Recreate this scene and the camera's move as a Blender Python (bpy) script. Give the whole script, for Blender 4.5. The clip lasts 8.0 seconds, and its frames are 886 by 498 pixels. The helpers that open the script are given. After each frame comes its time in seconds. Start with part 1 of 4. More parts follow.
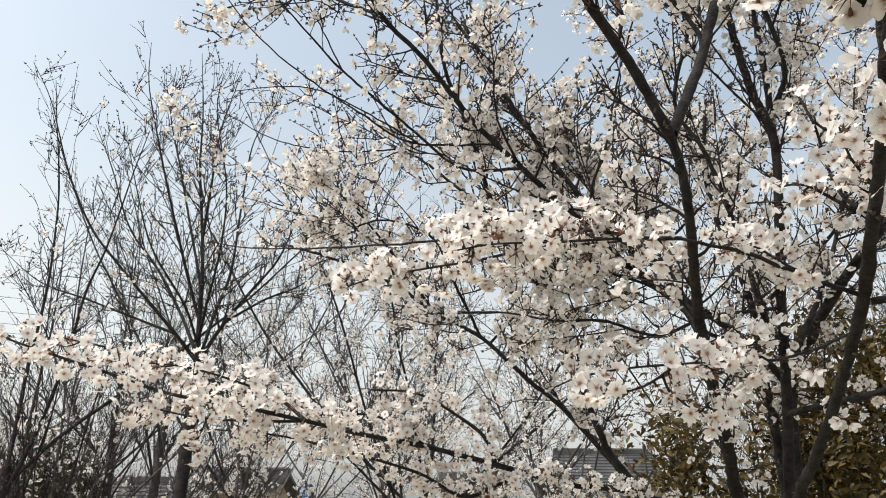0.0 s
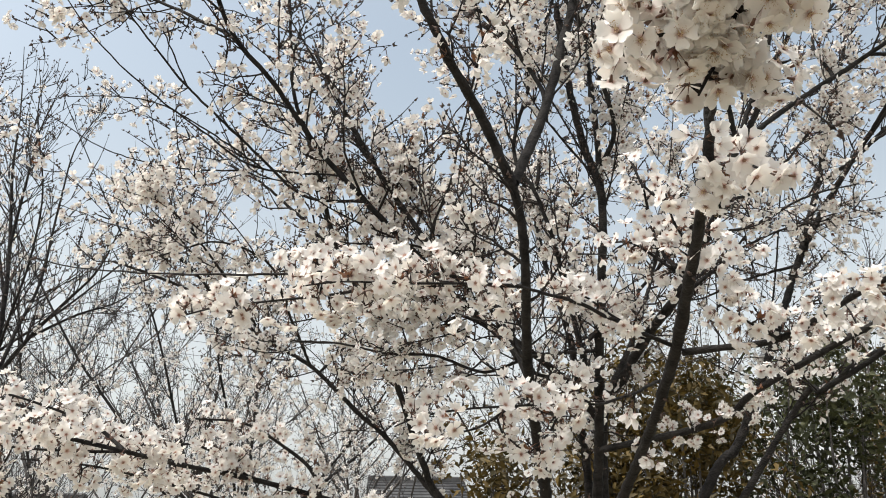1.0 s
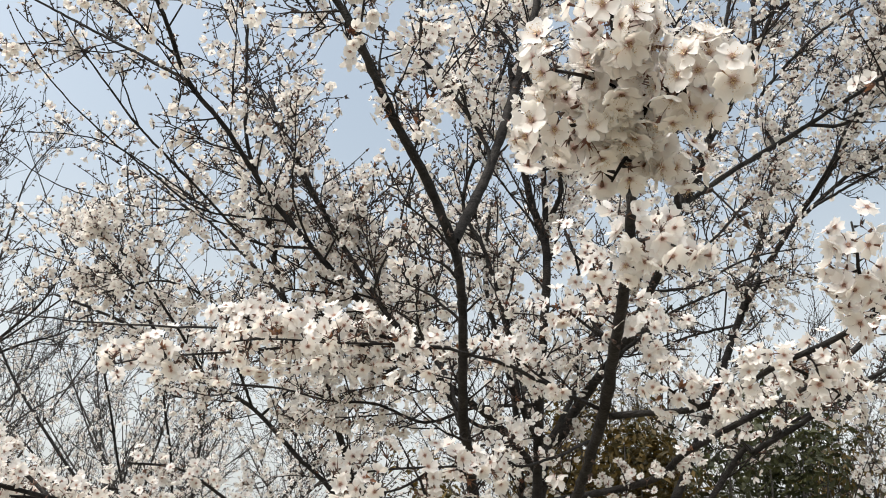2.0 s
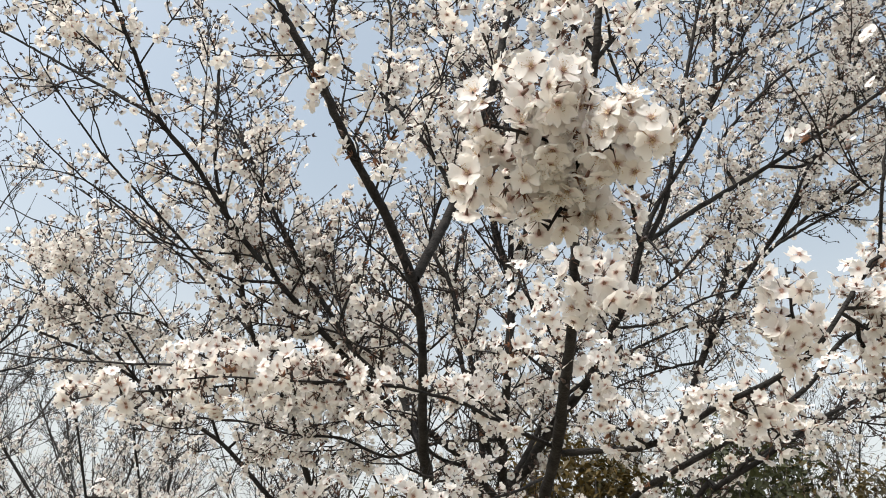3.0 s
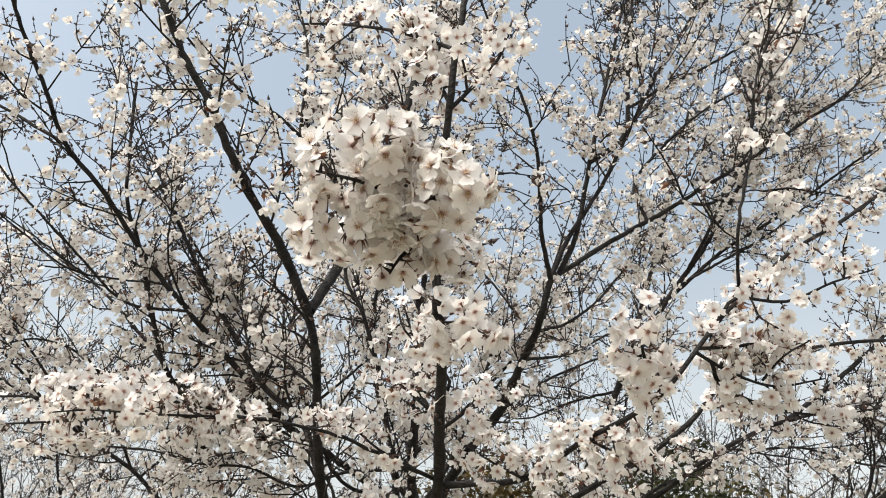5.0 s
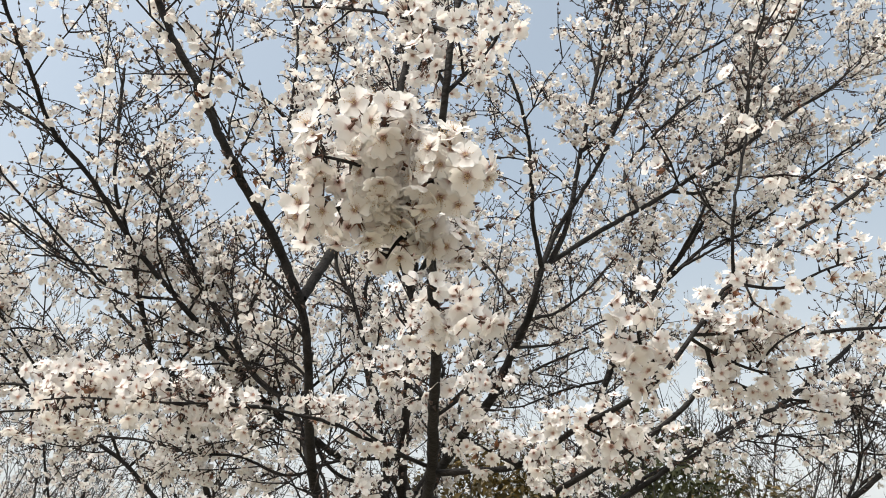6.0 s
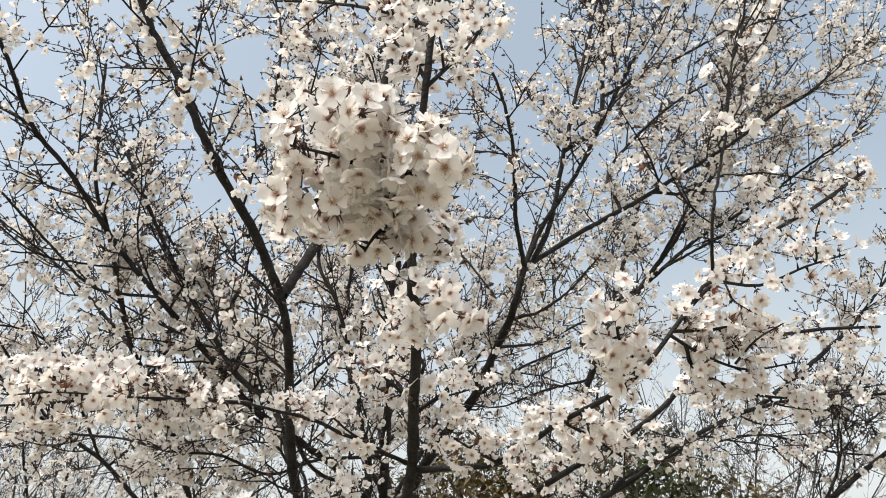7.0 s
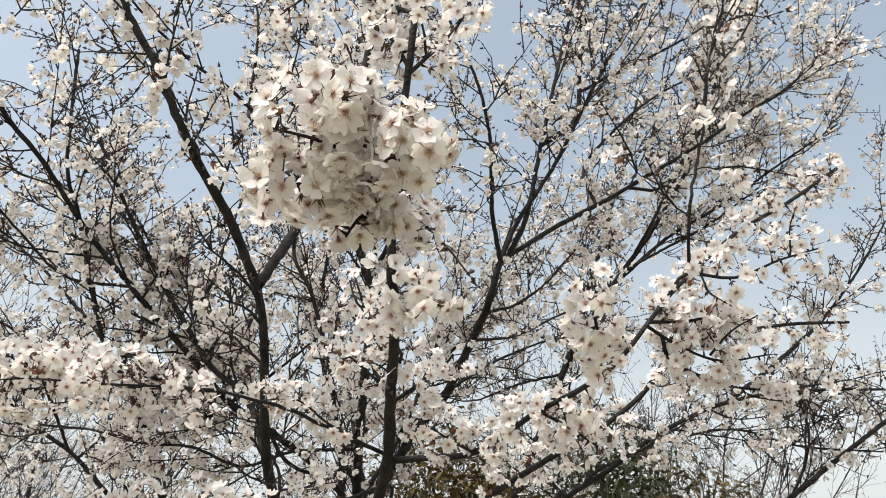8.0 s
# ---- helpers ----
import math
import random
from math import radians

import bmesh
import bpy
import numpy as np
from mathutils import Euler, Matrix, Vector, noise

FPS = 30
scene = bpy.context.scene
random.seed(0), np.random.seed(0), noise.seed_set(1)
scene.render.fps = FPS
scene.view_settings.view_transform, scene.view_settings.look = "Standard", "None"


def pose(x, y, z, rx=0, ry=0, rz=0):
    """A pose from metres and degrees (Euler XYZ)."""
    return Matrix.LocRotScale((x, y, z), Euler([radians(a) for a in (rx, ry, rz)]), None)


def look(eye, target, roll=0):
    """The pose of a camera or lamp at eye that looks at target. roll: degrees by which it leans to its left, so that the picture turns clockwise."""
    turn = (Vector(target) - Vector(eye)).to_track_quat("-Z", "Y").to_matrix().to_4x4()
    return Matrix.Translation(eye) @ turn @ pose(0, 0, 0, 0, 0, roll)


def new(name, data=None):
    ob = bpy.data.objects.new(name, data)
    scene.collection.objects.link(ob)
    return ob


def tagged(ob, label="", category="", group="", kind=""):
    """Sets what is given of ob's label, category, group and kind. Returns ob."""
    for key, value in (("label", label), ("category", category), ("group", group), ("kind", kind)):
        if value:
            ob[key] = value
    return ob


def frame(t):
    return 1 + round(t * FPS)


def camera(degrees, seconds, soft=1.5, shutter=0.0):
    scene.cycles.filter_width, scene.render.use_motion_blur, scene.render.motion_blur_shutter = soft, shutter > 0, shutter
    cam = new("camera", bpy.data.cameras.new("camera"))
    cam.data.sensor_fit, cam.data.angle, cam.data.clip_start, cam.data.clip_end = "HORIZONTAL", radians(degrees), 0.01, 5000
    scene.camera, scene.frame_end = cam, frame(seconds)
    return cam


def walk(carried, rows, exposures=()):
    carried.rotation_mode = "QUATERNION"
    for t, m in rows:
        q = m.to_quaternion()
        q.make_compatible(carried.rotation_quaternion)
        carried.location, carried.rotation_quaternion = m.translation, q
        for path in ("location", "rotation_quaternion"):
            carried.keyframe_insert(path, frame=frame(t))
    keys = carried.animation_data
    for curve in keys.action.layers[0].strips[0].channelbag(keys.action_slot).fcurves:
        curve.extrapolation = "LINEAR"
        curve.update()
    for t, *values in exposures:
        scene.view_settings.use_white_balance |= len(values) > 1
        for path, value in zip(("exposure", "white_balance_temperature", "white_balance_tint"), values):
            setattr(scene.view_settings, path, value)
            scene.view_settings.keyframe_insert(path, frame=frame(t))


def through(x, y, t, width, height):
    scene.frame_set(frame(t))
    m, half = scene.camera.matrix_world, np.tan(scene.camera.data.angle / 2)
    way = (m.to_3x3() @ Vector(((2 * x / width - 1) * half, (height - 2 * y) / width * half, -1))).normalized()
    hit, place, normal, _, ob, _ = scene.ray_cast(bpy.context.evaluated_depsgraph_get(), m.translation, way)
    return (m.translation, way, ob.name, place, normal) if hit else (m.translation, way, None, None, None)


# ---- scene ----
cam = camera(55.9, 8.0, 0.95)
PATH = [
    (0, (0.032, 0.057, 1.604), (-0.116, 1.918, 2.322), 0.9),
    (0.5, (0.024, 0.041, 1.609), (0.111, 1.889, 2.368), 0.3),
    (1, (-0.002, 0.034, 1.617), (0.259, 1.859, 2.393), -0.2),
    (1.5, (-0.006, 0.014, 1.626), (0.330, 1.799, 2.462), 0.5),
    (1.7, (0.015, 0.005, 1.636), (0.352, 1.785, 2.483), 0.8),
    (2.8, (0.060, -0.057, 1.647), (0.430, 1.688, 2.551), 1.1),
    (3, (0.075, -0.062, 1.643), (0.455, 1.671, 2.566), 0.9),
    (3.5, (0.106, -0.083, 1.659), (0.499, 1.627, 2.619), 0.5),
    (4, (0.130, -0.099, 1.652), (0.540, 1.605, 2.616), 0.3),
    (4.5, (0.182, -0.131, 1.652), (0.621, 1.558, 2.628), 0.5),
    (5, (0.195, -0.138, 1.647), (0.671, 1.543, 2.621), 0.2),
    (5.2, (0.198, -0.136, 1.646), (0.676, 1.553, 2.605), -0.1),
    (6.5, (0.182, -0.119, 1.645), (0.705, 1.559, 2.599), -0.2),
    (7, (0.197, -0.119, 1.637), (0.737, 1.551, 2.595), -0.5),
    (7.5, (0.196, -0.120, 1.636), (0.784, 1.536, 2.591), -1.0),
    (8, (0.189, -0.109, 1.627), (0.792, 1.544, 2.577), -0.9),
]
walk(cam, [(t, look(eye, target, roll)) for t, eye, target, roll in PATH], [(0, 0.17, 6600, 6), (8, 0.17, 6600, 6)])

# ---- light ----
SUN_EL, SUN_AZ = 58.0, -116.0          # degrees; azimuth from the line ahead (+y) towards +x
world = bpy.data.worlds.new("sky")
scene.world = world
world.use_nodes = True
wn = world.node_tree.nodes
wl = world.node_tree.links
sky = wn.new("ShaderNodeTexSky")
sky.sky_type, sky.sun_disc = "NISHITA", False
sky.sun_elevation, sky.sun_rotation = radians(SUN_EL), radians(SUN_AZ)
sky.air_density, sky.dust_density, sky.ozone_density = 1.0, 6.0, 1.0
wn["Background"].inputs["Strength"].default_value = 0.15
haze = wn.new("ShaderNodeHueSaturation")      # thin spring haze: a paler blue
haze.inputs["Hue"].default_value, haze.inputs["Value"].default_value = 0.487, 1.62
way_up = wn.new("ShaderNodeTexCoord")         # the haze whitens towards the horizon
split = wn.new("ShaderNodeSeparateXYZ")
wl.new(way_up.outputs["Generated"], split.inputs[0])
whiten = wn.new("ShaderNodeMapRange")
whiten.interpolation_type = "SMOOTHSTEP"
for key, value in (("From Min", 0.08), ("From Max", 0.62), ("To Min", 0.10), ("To Max", 0.62)):
    whiten.inputs[key].default_value = value
wl.new(split.outputs["Z"], whiten.inputs["Value"])
wl.new(whiten.outputs[0], haze.inputs["Saturation"])
wl.new(sky.outputs[0], haze.inputs["Color"])
wl.new(haze.outputs[0], wn["Background"].inputs[0])
lamp = bpy.data.lights.new("sun", "SUN")
lamp.energy, lamp.angle, lamp.color = 2.0, radians(0.6), (1.0, 0.985, 0.945)
sun = new("sun", lamp)
d = Vector((math.sin(radians(SUN_AZ)) * math.cos(radians(SUN_EL)), math.cos(radians(SUN_AZ)) * math.cos(radians(SUN_EL)), math.sin(radians(SUN_EL))))
sun.matrix_world = look(d * 50, (0, 0, 0))



# ---- materials ----
def material(name):
    m = bpy.data.materials.new(name)
    m.use_nodes = True
    return m, m.node_tree.nodes, m.node_tree.links, m.node_tree.nodes["Principled BSDF"]


def mixed(name, dark, light, scale, rough=0.85, bump=0.3, fine=8.0, stretch=(1, 1, 1), spread=(0.35, 0.65)):
    """Two tones by a coarse noise, broken up by a fine one that also gives relief."""
    m, n, l, b = material(name)
    co = n.new("ShaderNodeTexCoord")
    mp = n.new("ShaderNodeMapping")
    mp.inputs["Scale"].default_value = stretch
    l.new(co.outputs["Object"], mp.inputs[0])
    a = n.new("ShaderNodeTexNoise")
    a.inputs["Scale"].default_value, a.inputs["Detail"].default_value = scale, 5
    f = n.new("ShaderNodeTexNoise")
    f.inputs["Scale"].default_value, f.inputs["Detail"].default_value = scale * fine, 4
    for t in (a, f):
        l.new(mp.outputs[0], t.inputs["Vector"])
    add = n.new("ShaderNodeMath")
    add.operation = "MULTIPLY_ADD"
    add.inputs[1].default_value = 0.45
    l.new(f.outputs["Fac"], add.inputs[0])
    sub = n.new("ShaderNodeMath")
    sub.operation, sub.inputs[1].default_value = "SUBTRACT", 0.22
    l.new(a.outputs["Fac"], sub.inputs[0])
    l.new(sub.outputs[0], add.inputs[2])
    r = n.new("ShaderNodeValToRGB")
    r.color_ramp.elements[0].position, r.color_ramp.elements[1].position = spread
    r.color_ramp.elements[0].color, r.color_ramp.elements[1].color = (*dark, 1), (*light, 1)
    l.new(add.outputs[0], r.inputs[0])
    l.new(r.outputs[0], b.inputs["Base Color"])
    b.inputs["Roughness"].default_value = rough
    bp = n.new("ShaderNodeBump")
    bp.inputs["Strength"].default_value, bp.inputs["Distance"].default_value = bump, 0.01
    l.new(f.outputs["Fac"], bp.inputs["Height"])
    l.new(bp.outputs[0], b.inputs["Normal"])
    return m


def petal_material():
    """Thin white petals that let light through, flushed pink towards the throat."""
    m, n, l, b = material("petal")
    at = n.new("ShaderNodeAttribute")
    at.attribute_name = "rad"
    r = n.new("ShaderNodeValToRGB")
    e = r.color_ramp.elements
    e[0].position, e[0].color = 0.04, (0.38, 0.17, 0.14, 1)
    e[1].position, e[1].color = 0.34, (0.82, 0.785, 0.765, 1)
    x = e.new(1.0)
    x.color = (0.865, 0.862, 0.862, 1)
    l.new(at.outputs["Fac"], r.inputs[0])
    g = n.new("ShaderNodeNewGeometry")
    hs = n.new("ShaderNodeHueSaturation")
    ma = n.new("ShaderNodeMapRange")
    ma.inputs["To Min"].default_value, ma.inputs["To Max"].default_value = 0.6, 1.5
    l.new(g.outputs["Random Per Island"], ma.inputs[0])
    l.new(ma.outputs[0], hs.inputs["Saturation"])
    l.new(r.outputs[0], hs.inputs["Color"])
    l.new(hs.outputs[0], b.inputs["Base Color"])
    b.inputs["Roughness"].default_value = 0.55
    b.inputs["Specular IOR Level"].default_value = 0.25
    tr = n.new("ShaderNodeBsdfTranslucent")
    warm = n.new("ShaderNodeMix")
    warm.data_type, warm.blend_type = "RGBA", "MULTIPLY"
    warm.inputs["Factor"].default_value = 1.0
    warm.inputs["B"].default_value = (1.0, 0.965, 0.90, 1)
    l.new(hs.outputs[0], warm.inputs["A"])
    l.new(warm.outputs["Result"], tr.inputs[0])
    mx = n.new("ShaderNodeMixShader")
    mx.inputs[0].default_value = 0.44
    l.new(b.outputs[0], mx.inputs[1])
    l.new(tr.outputs[0], mx.inputs[2])
    l.new(mx.outputs[0], n["Material Output"].inputs[0])
    return m


def leaf_material(name, a, b2, through=0.35):
    m, n, l, b = material(name)
    g = n.new("ShaderNodeNewGeometry")
    r = n.new("ShaderNodeValToRGB")
    r.color_ramp.elements[0].color, r.color_ramp.elements[1].color = (*a, 1), (*b2, 1)
    l.new(g.outputs["Random Per Island"], r.inputs[0])
    l.new(r.outputs[0], b.inputs["Base Color"])
    b.inputs["Roughness"].default_value = 0.65
    tr = n.new("ShaderNodeBsdfTranslucent")
    l.new(r.outputs[0], tr.inputs[0])
    mx = n.new("ShaderNodeMixShader")
    mx.inputs[0].default_value = through
    l.new(b.outputs[0], mx.inputs[1])
    l.new(tr.outputs[0], mx.inputs[2])
    l.new(mx.outputs[0], n["Material Output"].inputs[0])
    return m


BARK = mixed("cherry_bark", (0.007, 0.0065, 0.0065), (0.034, 0.031, 0.030), 22, 0.8, 0.7, 6, (1, 1, 1.6), (0.3, 0.72))
TWIG = mixed("twig_bark", (0.008, 0.007, 0.007), (0.034, 0.029, 0.027), 60, 0.75, 0.3)
GREYBARK = mixed("grey_bark", (0.024, 0.022, 0.021), (0.085, 0.078, 0.074), 18, 0.85, 0.6, 6)
for m in (BARK, TWIG):
    m.node_tree.nodes["Principled BSDF"].inputs["Specular IOR Level"].default_value = 0.2
PETAL = petal_material()
EYE_RED = mixed("blossom_throat", (0.17, 0.075, 0.055), (0.36, 0.22, 0.15), 300, 0.7, 0.1)
STAMEN = mixed("stamen", (0.36, 0.22, 0.11), (0.70, 0.58, 0.40), 300, 0.7, 0.1)
CALYX = mixed("calyx", (0.06, 0.022, 0.018), (0.17, 0.085, 0.05), 120, 0.6, 0.1)
BUD = mixed("bud_scale", (0.022, 0.014, 0.012), (0.10, 0.06, 0.045), 120, 0.6, 0.1)
BRONZE = leaf_material("young_leaf", (0.15, 0.055, 0.035), (0.27, 0.13, 0.065))
OLIVE = leaf_material("olive_leaf", (0.026, 0.022, 0.005), (0.125, 0.080, 0.014), 0.25)
DARKLEAF = leaf_material("hedge_leaf", (0.018, 0.024, 0.008), (0.065, 0.070, 0.022), 0.2)


# ---- mesh helpers ----
def mesh_object(name, verts, polys, mats, parent=None, index=None, rad=None, smooth=True):
    """polys: arrays of corners, each (n, k)."""
    me = bpy.data.meshes.new(name)
    verts = np.asarray(verts, np.float32)
    me.vertices.add(len(verts))
    me.vertices.foreach_set("co", verts.ravel())
    polys = [np.asarray(p, np.int32) for p in polys if len(p)]
    totals = np.concatenate([np.full(len(p), p.shape[1], np.int32) for p in polys])
    corners = np.concatenate([p.ravel() for p in polys])
    me.loops.add(len(corners))
    me.loops.foreach_set("vertex_index", corners)
    me.polygons.add(len(totals))
    me.polygons.foreach_set("loop_start", np.concatenate([[0], np.cumsum(totals)[:-1]]).astype(np.int32))
    me.polygons.foreach_set("loop_total", totals)
    for m in mats:
        me.materials.append(m)
    if index is not None:
        me.polygons.foreach_set("material_index", np.asarray(index, np.int32))
    me.polygons.foreach_set("use_smooth", np.full(len(totals), smooth, bool))
    if rad is not None:
        a = me.attributes.new("rad", "FLOAT", "POINT")
        a.data.foreach_set("value", np.asarray(rad, np.float32))
    me.update(calc_edges=True)
    ob = new(name, me)
    if parent:
        ob.parent = parent
    return ob


def part(name, bm, mat, parent, label=""):
    me = bpy.data.meshes.new(name)
    bm.to_mesh(me)
    bm.free()
    me.materials.append(mat)
    ob = new(name, me)
    ob.parent = parent
    return tagged(ob, label)


def spline(pts, step):
    """Catmull-Rom through rows of x, y, z, r."""
    p = np.asarray(pts, float)
    if len(p) < 3:
        p = np.array([p[0], (p[0] + p[-1]) / 2, p[-1]])
    q = np.vstack([2 * p[0] - p[1], p, 2 * p[-1] - p[-2]])
    out = []
    for i in range(1, len(q) - 2):
        n = max(2, int(np.linalg.norm(q[i + 1][:3] - q[i][:3]) / step) + 1)
        t = np.linspace(0, 1, n, endpoint=False)[:, None]
        a, b, c, e = q[i - 1], q[i], q[i + 1], q[i + 2]
        out.append(0.5 * (2 * b + (c - a) * t + (2 * a - 5 * b + 4 * c - e) * t ** 2 + (3 * b - a - 3 * c + e) * t ** 3))
    out.append(p[-1:])
    r = np.vstack(out)
    r[:, 3] = np.maximum(r[:, 3], 0.0006)
    return r


class Tubes:
    """Many tapering tubes, gathered into one mesh."""

    def __init__(self, sides):
        self.k, self.v, self.f, self.n = sides, [], [], 0
        a = np.arange(sides) * 2 * np.pi / sides
        self.ring = np.stack([np.cos(a), np.sin(a)], 1)

    def add(self, p, lump=0.0, rng=None):
        k, n = self.k, len(p)
        t = np.gradient(p[:, :3], axis=0)
        t /= np.linalg.norm(t, axis=1)[:, None] + 1e-9
        ref = np.array([0.31, 0.87, 0.12]) if abs(t[0] @ np.array([0.31, 0.87, 0.12])) < 0.8 else np.array([0.9, 0.1, 0.3])
        u = np.cross(t, ref)
        u /= np.linalg.norm(u, axis=1)[:, None]
        w = np.cross(t, u)
        r = p[:, 3][:, None, None]
        off = u[:, None, :] * self.ring[None, :, :1] + w[:, None, :] * self.ring[None, :, 1:]
        if lump:
            r = r * (1 + lump * rng.standard_normal((n, k, 1))) * (1 + 0.7 * lump * rng.standard_normal((n, 1, 1)))
        self.v.append((p[:, None, :3] + off * r).reshape(-1, 3))
        i = np.arange(n - 1)[:, None] * k + np.arange(k)[None]
        j = np.arange(n - 1)[:, None] * k + (np.arange(k)[None] + 1) % k
        self.f.append(np.stack([i, j, j + k, i + k], -1).reshape(-1, 4) + self.n)
        self.n += n * k

    def make(self, name, mat, parent):
        return mesh_object(name, np.vstack(self.v), [np.vstack(self.f)], [mat], parent)


def sticks(a, b, ra, sides=3):
    """Straight thin cones from a to b (n, 3)."""
    t = b - a
    t = t / (np.linalg.norm(t, axis=1)[:, None] + 1e-9)
    u = np.cross(t, np.where(np.abs(t[:, :1]) < 0.7, [[1.0, 0, 0]], [[0, 1.0, 0]]))
    u /= np.linalg.norm(u, axis=1)[:, None] + 1e-9
    w = np.cross(t, u)
    an = np.arange(sides) * 2 * np.pi / sides
    off = u[:, None] * np.cos(an)[None, :, None] + w[:, None] * np.sin(an)[None, :, None]
    v = np.concatenate([a[:, None] + off * ra, b[:, None]], 1)
    i = np.arange(sides)
    f = np.stack([i, (i + 1) % sides, i * 0 + sides], 1)
    return v.reshape(-1, 3), (f[None] + (np.arange(len(a)) * (sides + 1))[:, None, None]).reshape(-1, 3)


def frames_from(z, rng):
    """Rotation matrices whose third column is z, with a random spin."""
    z = z / (np.linalg.norm(z, axis=1)[:, None] + 1e-9)
    h = rng.standard_normal(z.shape)
    x = np.cross(h, z)
    x /= np.linalg.norm(x, axis=1)[:, None] + 1e-9
    return np.stack([x, np.cross(z, x), z], -1)


def spread_copies(v, f, pos, rot, size):
    n = len(pos)
    vv = np.einsum("nij,vj->nvi", rot, v) * size[:, None, None] + pos[:, None]
    ff = f[None] + (np.arange(n) * len(v))[:, None, None]
    return vv.reshape(-1, 3), ff.reshape(-1, f.shape[1])


def flower(rows, rng, cup, ragged=0.1):
    """A five-petalled blossom of radius 1 that faces +z: corners, triangles, material of each and radial place.
    Petals 0, throat 1, stamens 2, calyx 3."""
    v, f, m, rad = [], [], [], []
    width = {0.12: 0.09, 0.3: 0.22, 0.45: 0.33, 0.62: 0.43, 0.82: 0.44, 0.95: 0.34, 1.0: 0.22, 1.01: 0.33}
    for k in range(5):
        a = k * 2 * math.pi / 5 + rng.normal(0, 0.07)
        c = cup + rng.normal(0, 0.11)
        tw = rng.normal(0, 0.12)
        ln = 1 + rng.normal(0, ragged * 0.5)
        base = len(v)
        for u in rows:
            wd = width[u] * (1 + rng.normal(0, 0.05))
            for s in (-1, 0, 1):
                x = min(u, 1.0) * ln * (0.86 if (s == 0 and u >= 1.0) else 1.0)
                y = s * wd
                z = c * u * u + (0.10 * abs(s) - 0.05) * u + tw * s * wd + rng.normal(0, 0.04)
                v.append((x * math.cos(a) - y * math.sin(a), x * math.sin(a) + y * math.cos(a), z))
                rad.append(u)
        for i in range(len(rows) - 1):
            for s in (0, 1):
                p = base + i * 3 + s
                f += [(p, p + 1, p + 4), (p, p + 4, p + 3)]
                m += [0, 0]
    b = len(v)
    v.append((0, 0, 0.05))
    rad.append(0)
    for k in range(5):
        a = (k + 0.5) * 2 * math.pi / 5
        v.append((0.18 * math.cos(a), 0.18 * math.sin(a), 0.05 + cup * 0.05))
        rad.append(0)
    for k in range(5):
        f.append((b, b + 1 + k, b + 1 + (k + 1) % 5))
        m.append(1)
    if len(rows) > 4:
        for k in range(16):
            a, e = rng.uniform(0, 6.283), rng.uniform(0.2, 0.5)
            h = rng.uniform(0.22, 0.42)
            p = len(v)
            x, y = e * math.cos(a), e * math.sin(a)
            px, py = -0.022 * math.sin(a), 0.022 * math.cos(a)
            v += [(0.05 * math.cos(a) + px, 0.05 * math.sin(a) + py, 0.04), (0.05 * math.cos(a) - px, 0.05 * math.sin(a) - py, 0.04), (x, y, h),
                  (x + 2 * px, y + 2 * py, h + 0.03), (x - 2 * px, y - 2 * py, h + 0.03), (x * 1.1, y * 1.1, h + 0.07)]
            rad += [0] * 6
            f += [(p, p + 1, p + 2), (p + 3, p + 4, p + 5), (p + 3, p + 4, p + 2)]
            m += [2, 2, 2]
    b = len(v)
    for z, r in ((0.02, 0.13), (-0.45, 0.07)):
        for k in range(4):
            v.append((r * math.cos(k * 1.571), r * math.sin(k * 1.571), z))
            rad.append(0)
    for k in range(4):
        i, j = b + k, b + (k + 1) % 4
        f += [(i, j, j + 4), (i, j + 4, i + 4)]
        m += [3, 3]
    return np.array(v), np.array(f), np.array(m), np.array(rad)


FLOWER_MATS = [PETAL, EYE_RED, STAMEN, CALYX]
frng = np.random.default_rng(7)
COARSE = [flower((0.12, 0.62, 1.01), frng, c) for c in (-0.08, 0.04, 0.15, 0.3, 0.6)]


def small_flower(rng, cup):
    """The same blossom with fewer corners, for the limbs farther off."""
    v, f, m, rad = [], [], [], []
    for k in range(5):
        a, c, b = k * 2 * math.pi / 5 + rng.normal(0, 0.08), cup + rng.normal(0, 0.18), len(v)
        for x, y, z in ((0.1, 0, 0), (0.68, 0.54, c * 0.5 + 0.08), (0.97, 0.24, c), (0.97, -0.24, c), (0.68, -0.54, c * 0.5 + 0.08)):
            x *= 1 + rng.normal(0, 0.06)
            v.append((x * math.cos(a) - y * math.sin(a), x * math.sin(a) + y * math.cos(a), z + rng.normal(0, 0.05)))
            rad.append(math.hypot(x, y))
        f += [(b, b + 2, b + 1), (b, b + 3, b + 2), (b, b + 4, b + 3)]
        m += [0] * 3
    b = len(v)
    for k in range(4):
        v.append((0.16 * math.cos(k * 1.571), 0.16 * math.sin(k * 1.571), 0.05))
    v.append((0, 0, -0.5))
    rad += [0] * 5
    f += [(b, b + 1, b + 2), (b, b + 2, b + 3), (b, b + 1, b + 4), (b + 1, b + 2, b + 4), (b + 2, b + 3, b + 4), (b + 3, b, b + 4)]
    m += [1, 1, 3, 3, 3, 3]
    return np.array(v), np.array(f), np.array(m), np.array(rad)


SMALL = [small_flower(frng, c) for c in (0.0, 0.15, 0.3, 0.5, 0.8, 1.1, 1.6)]


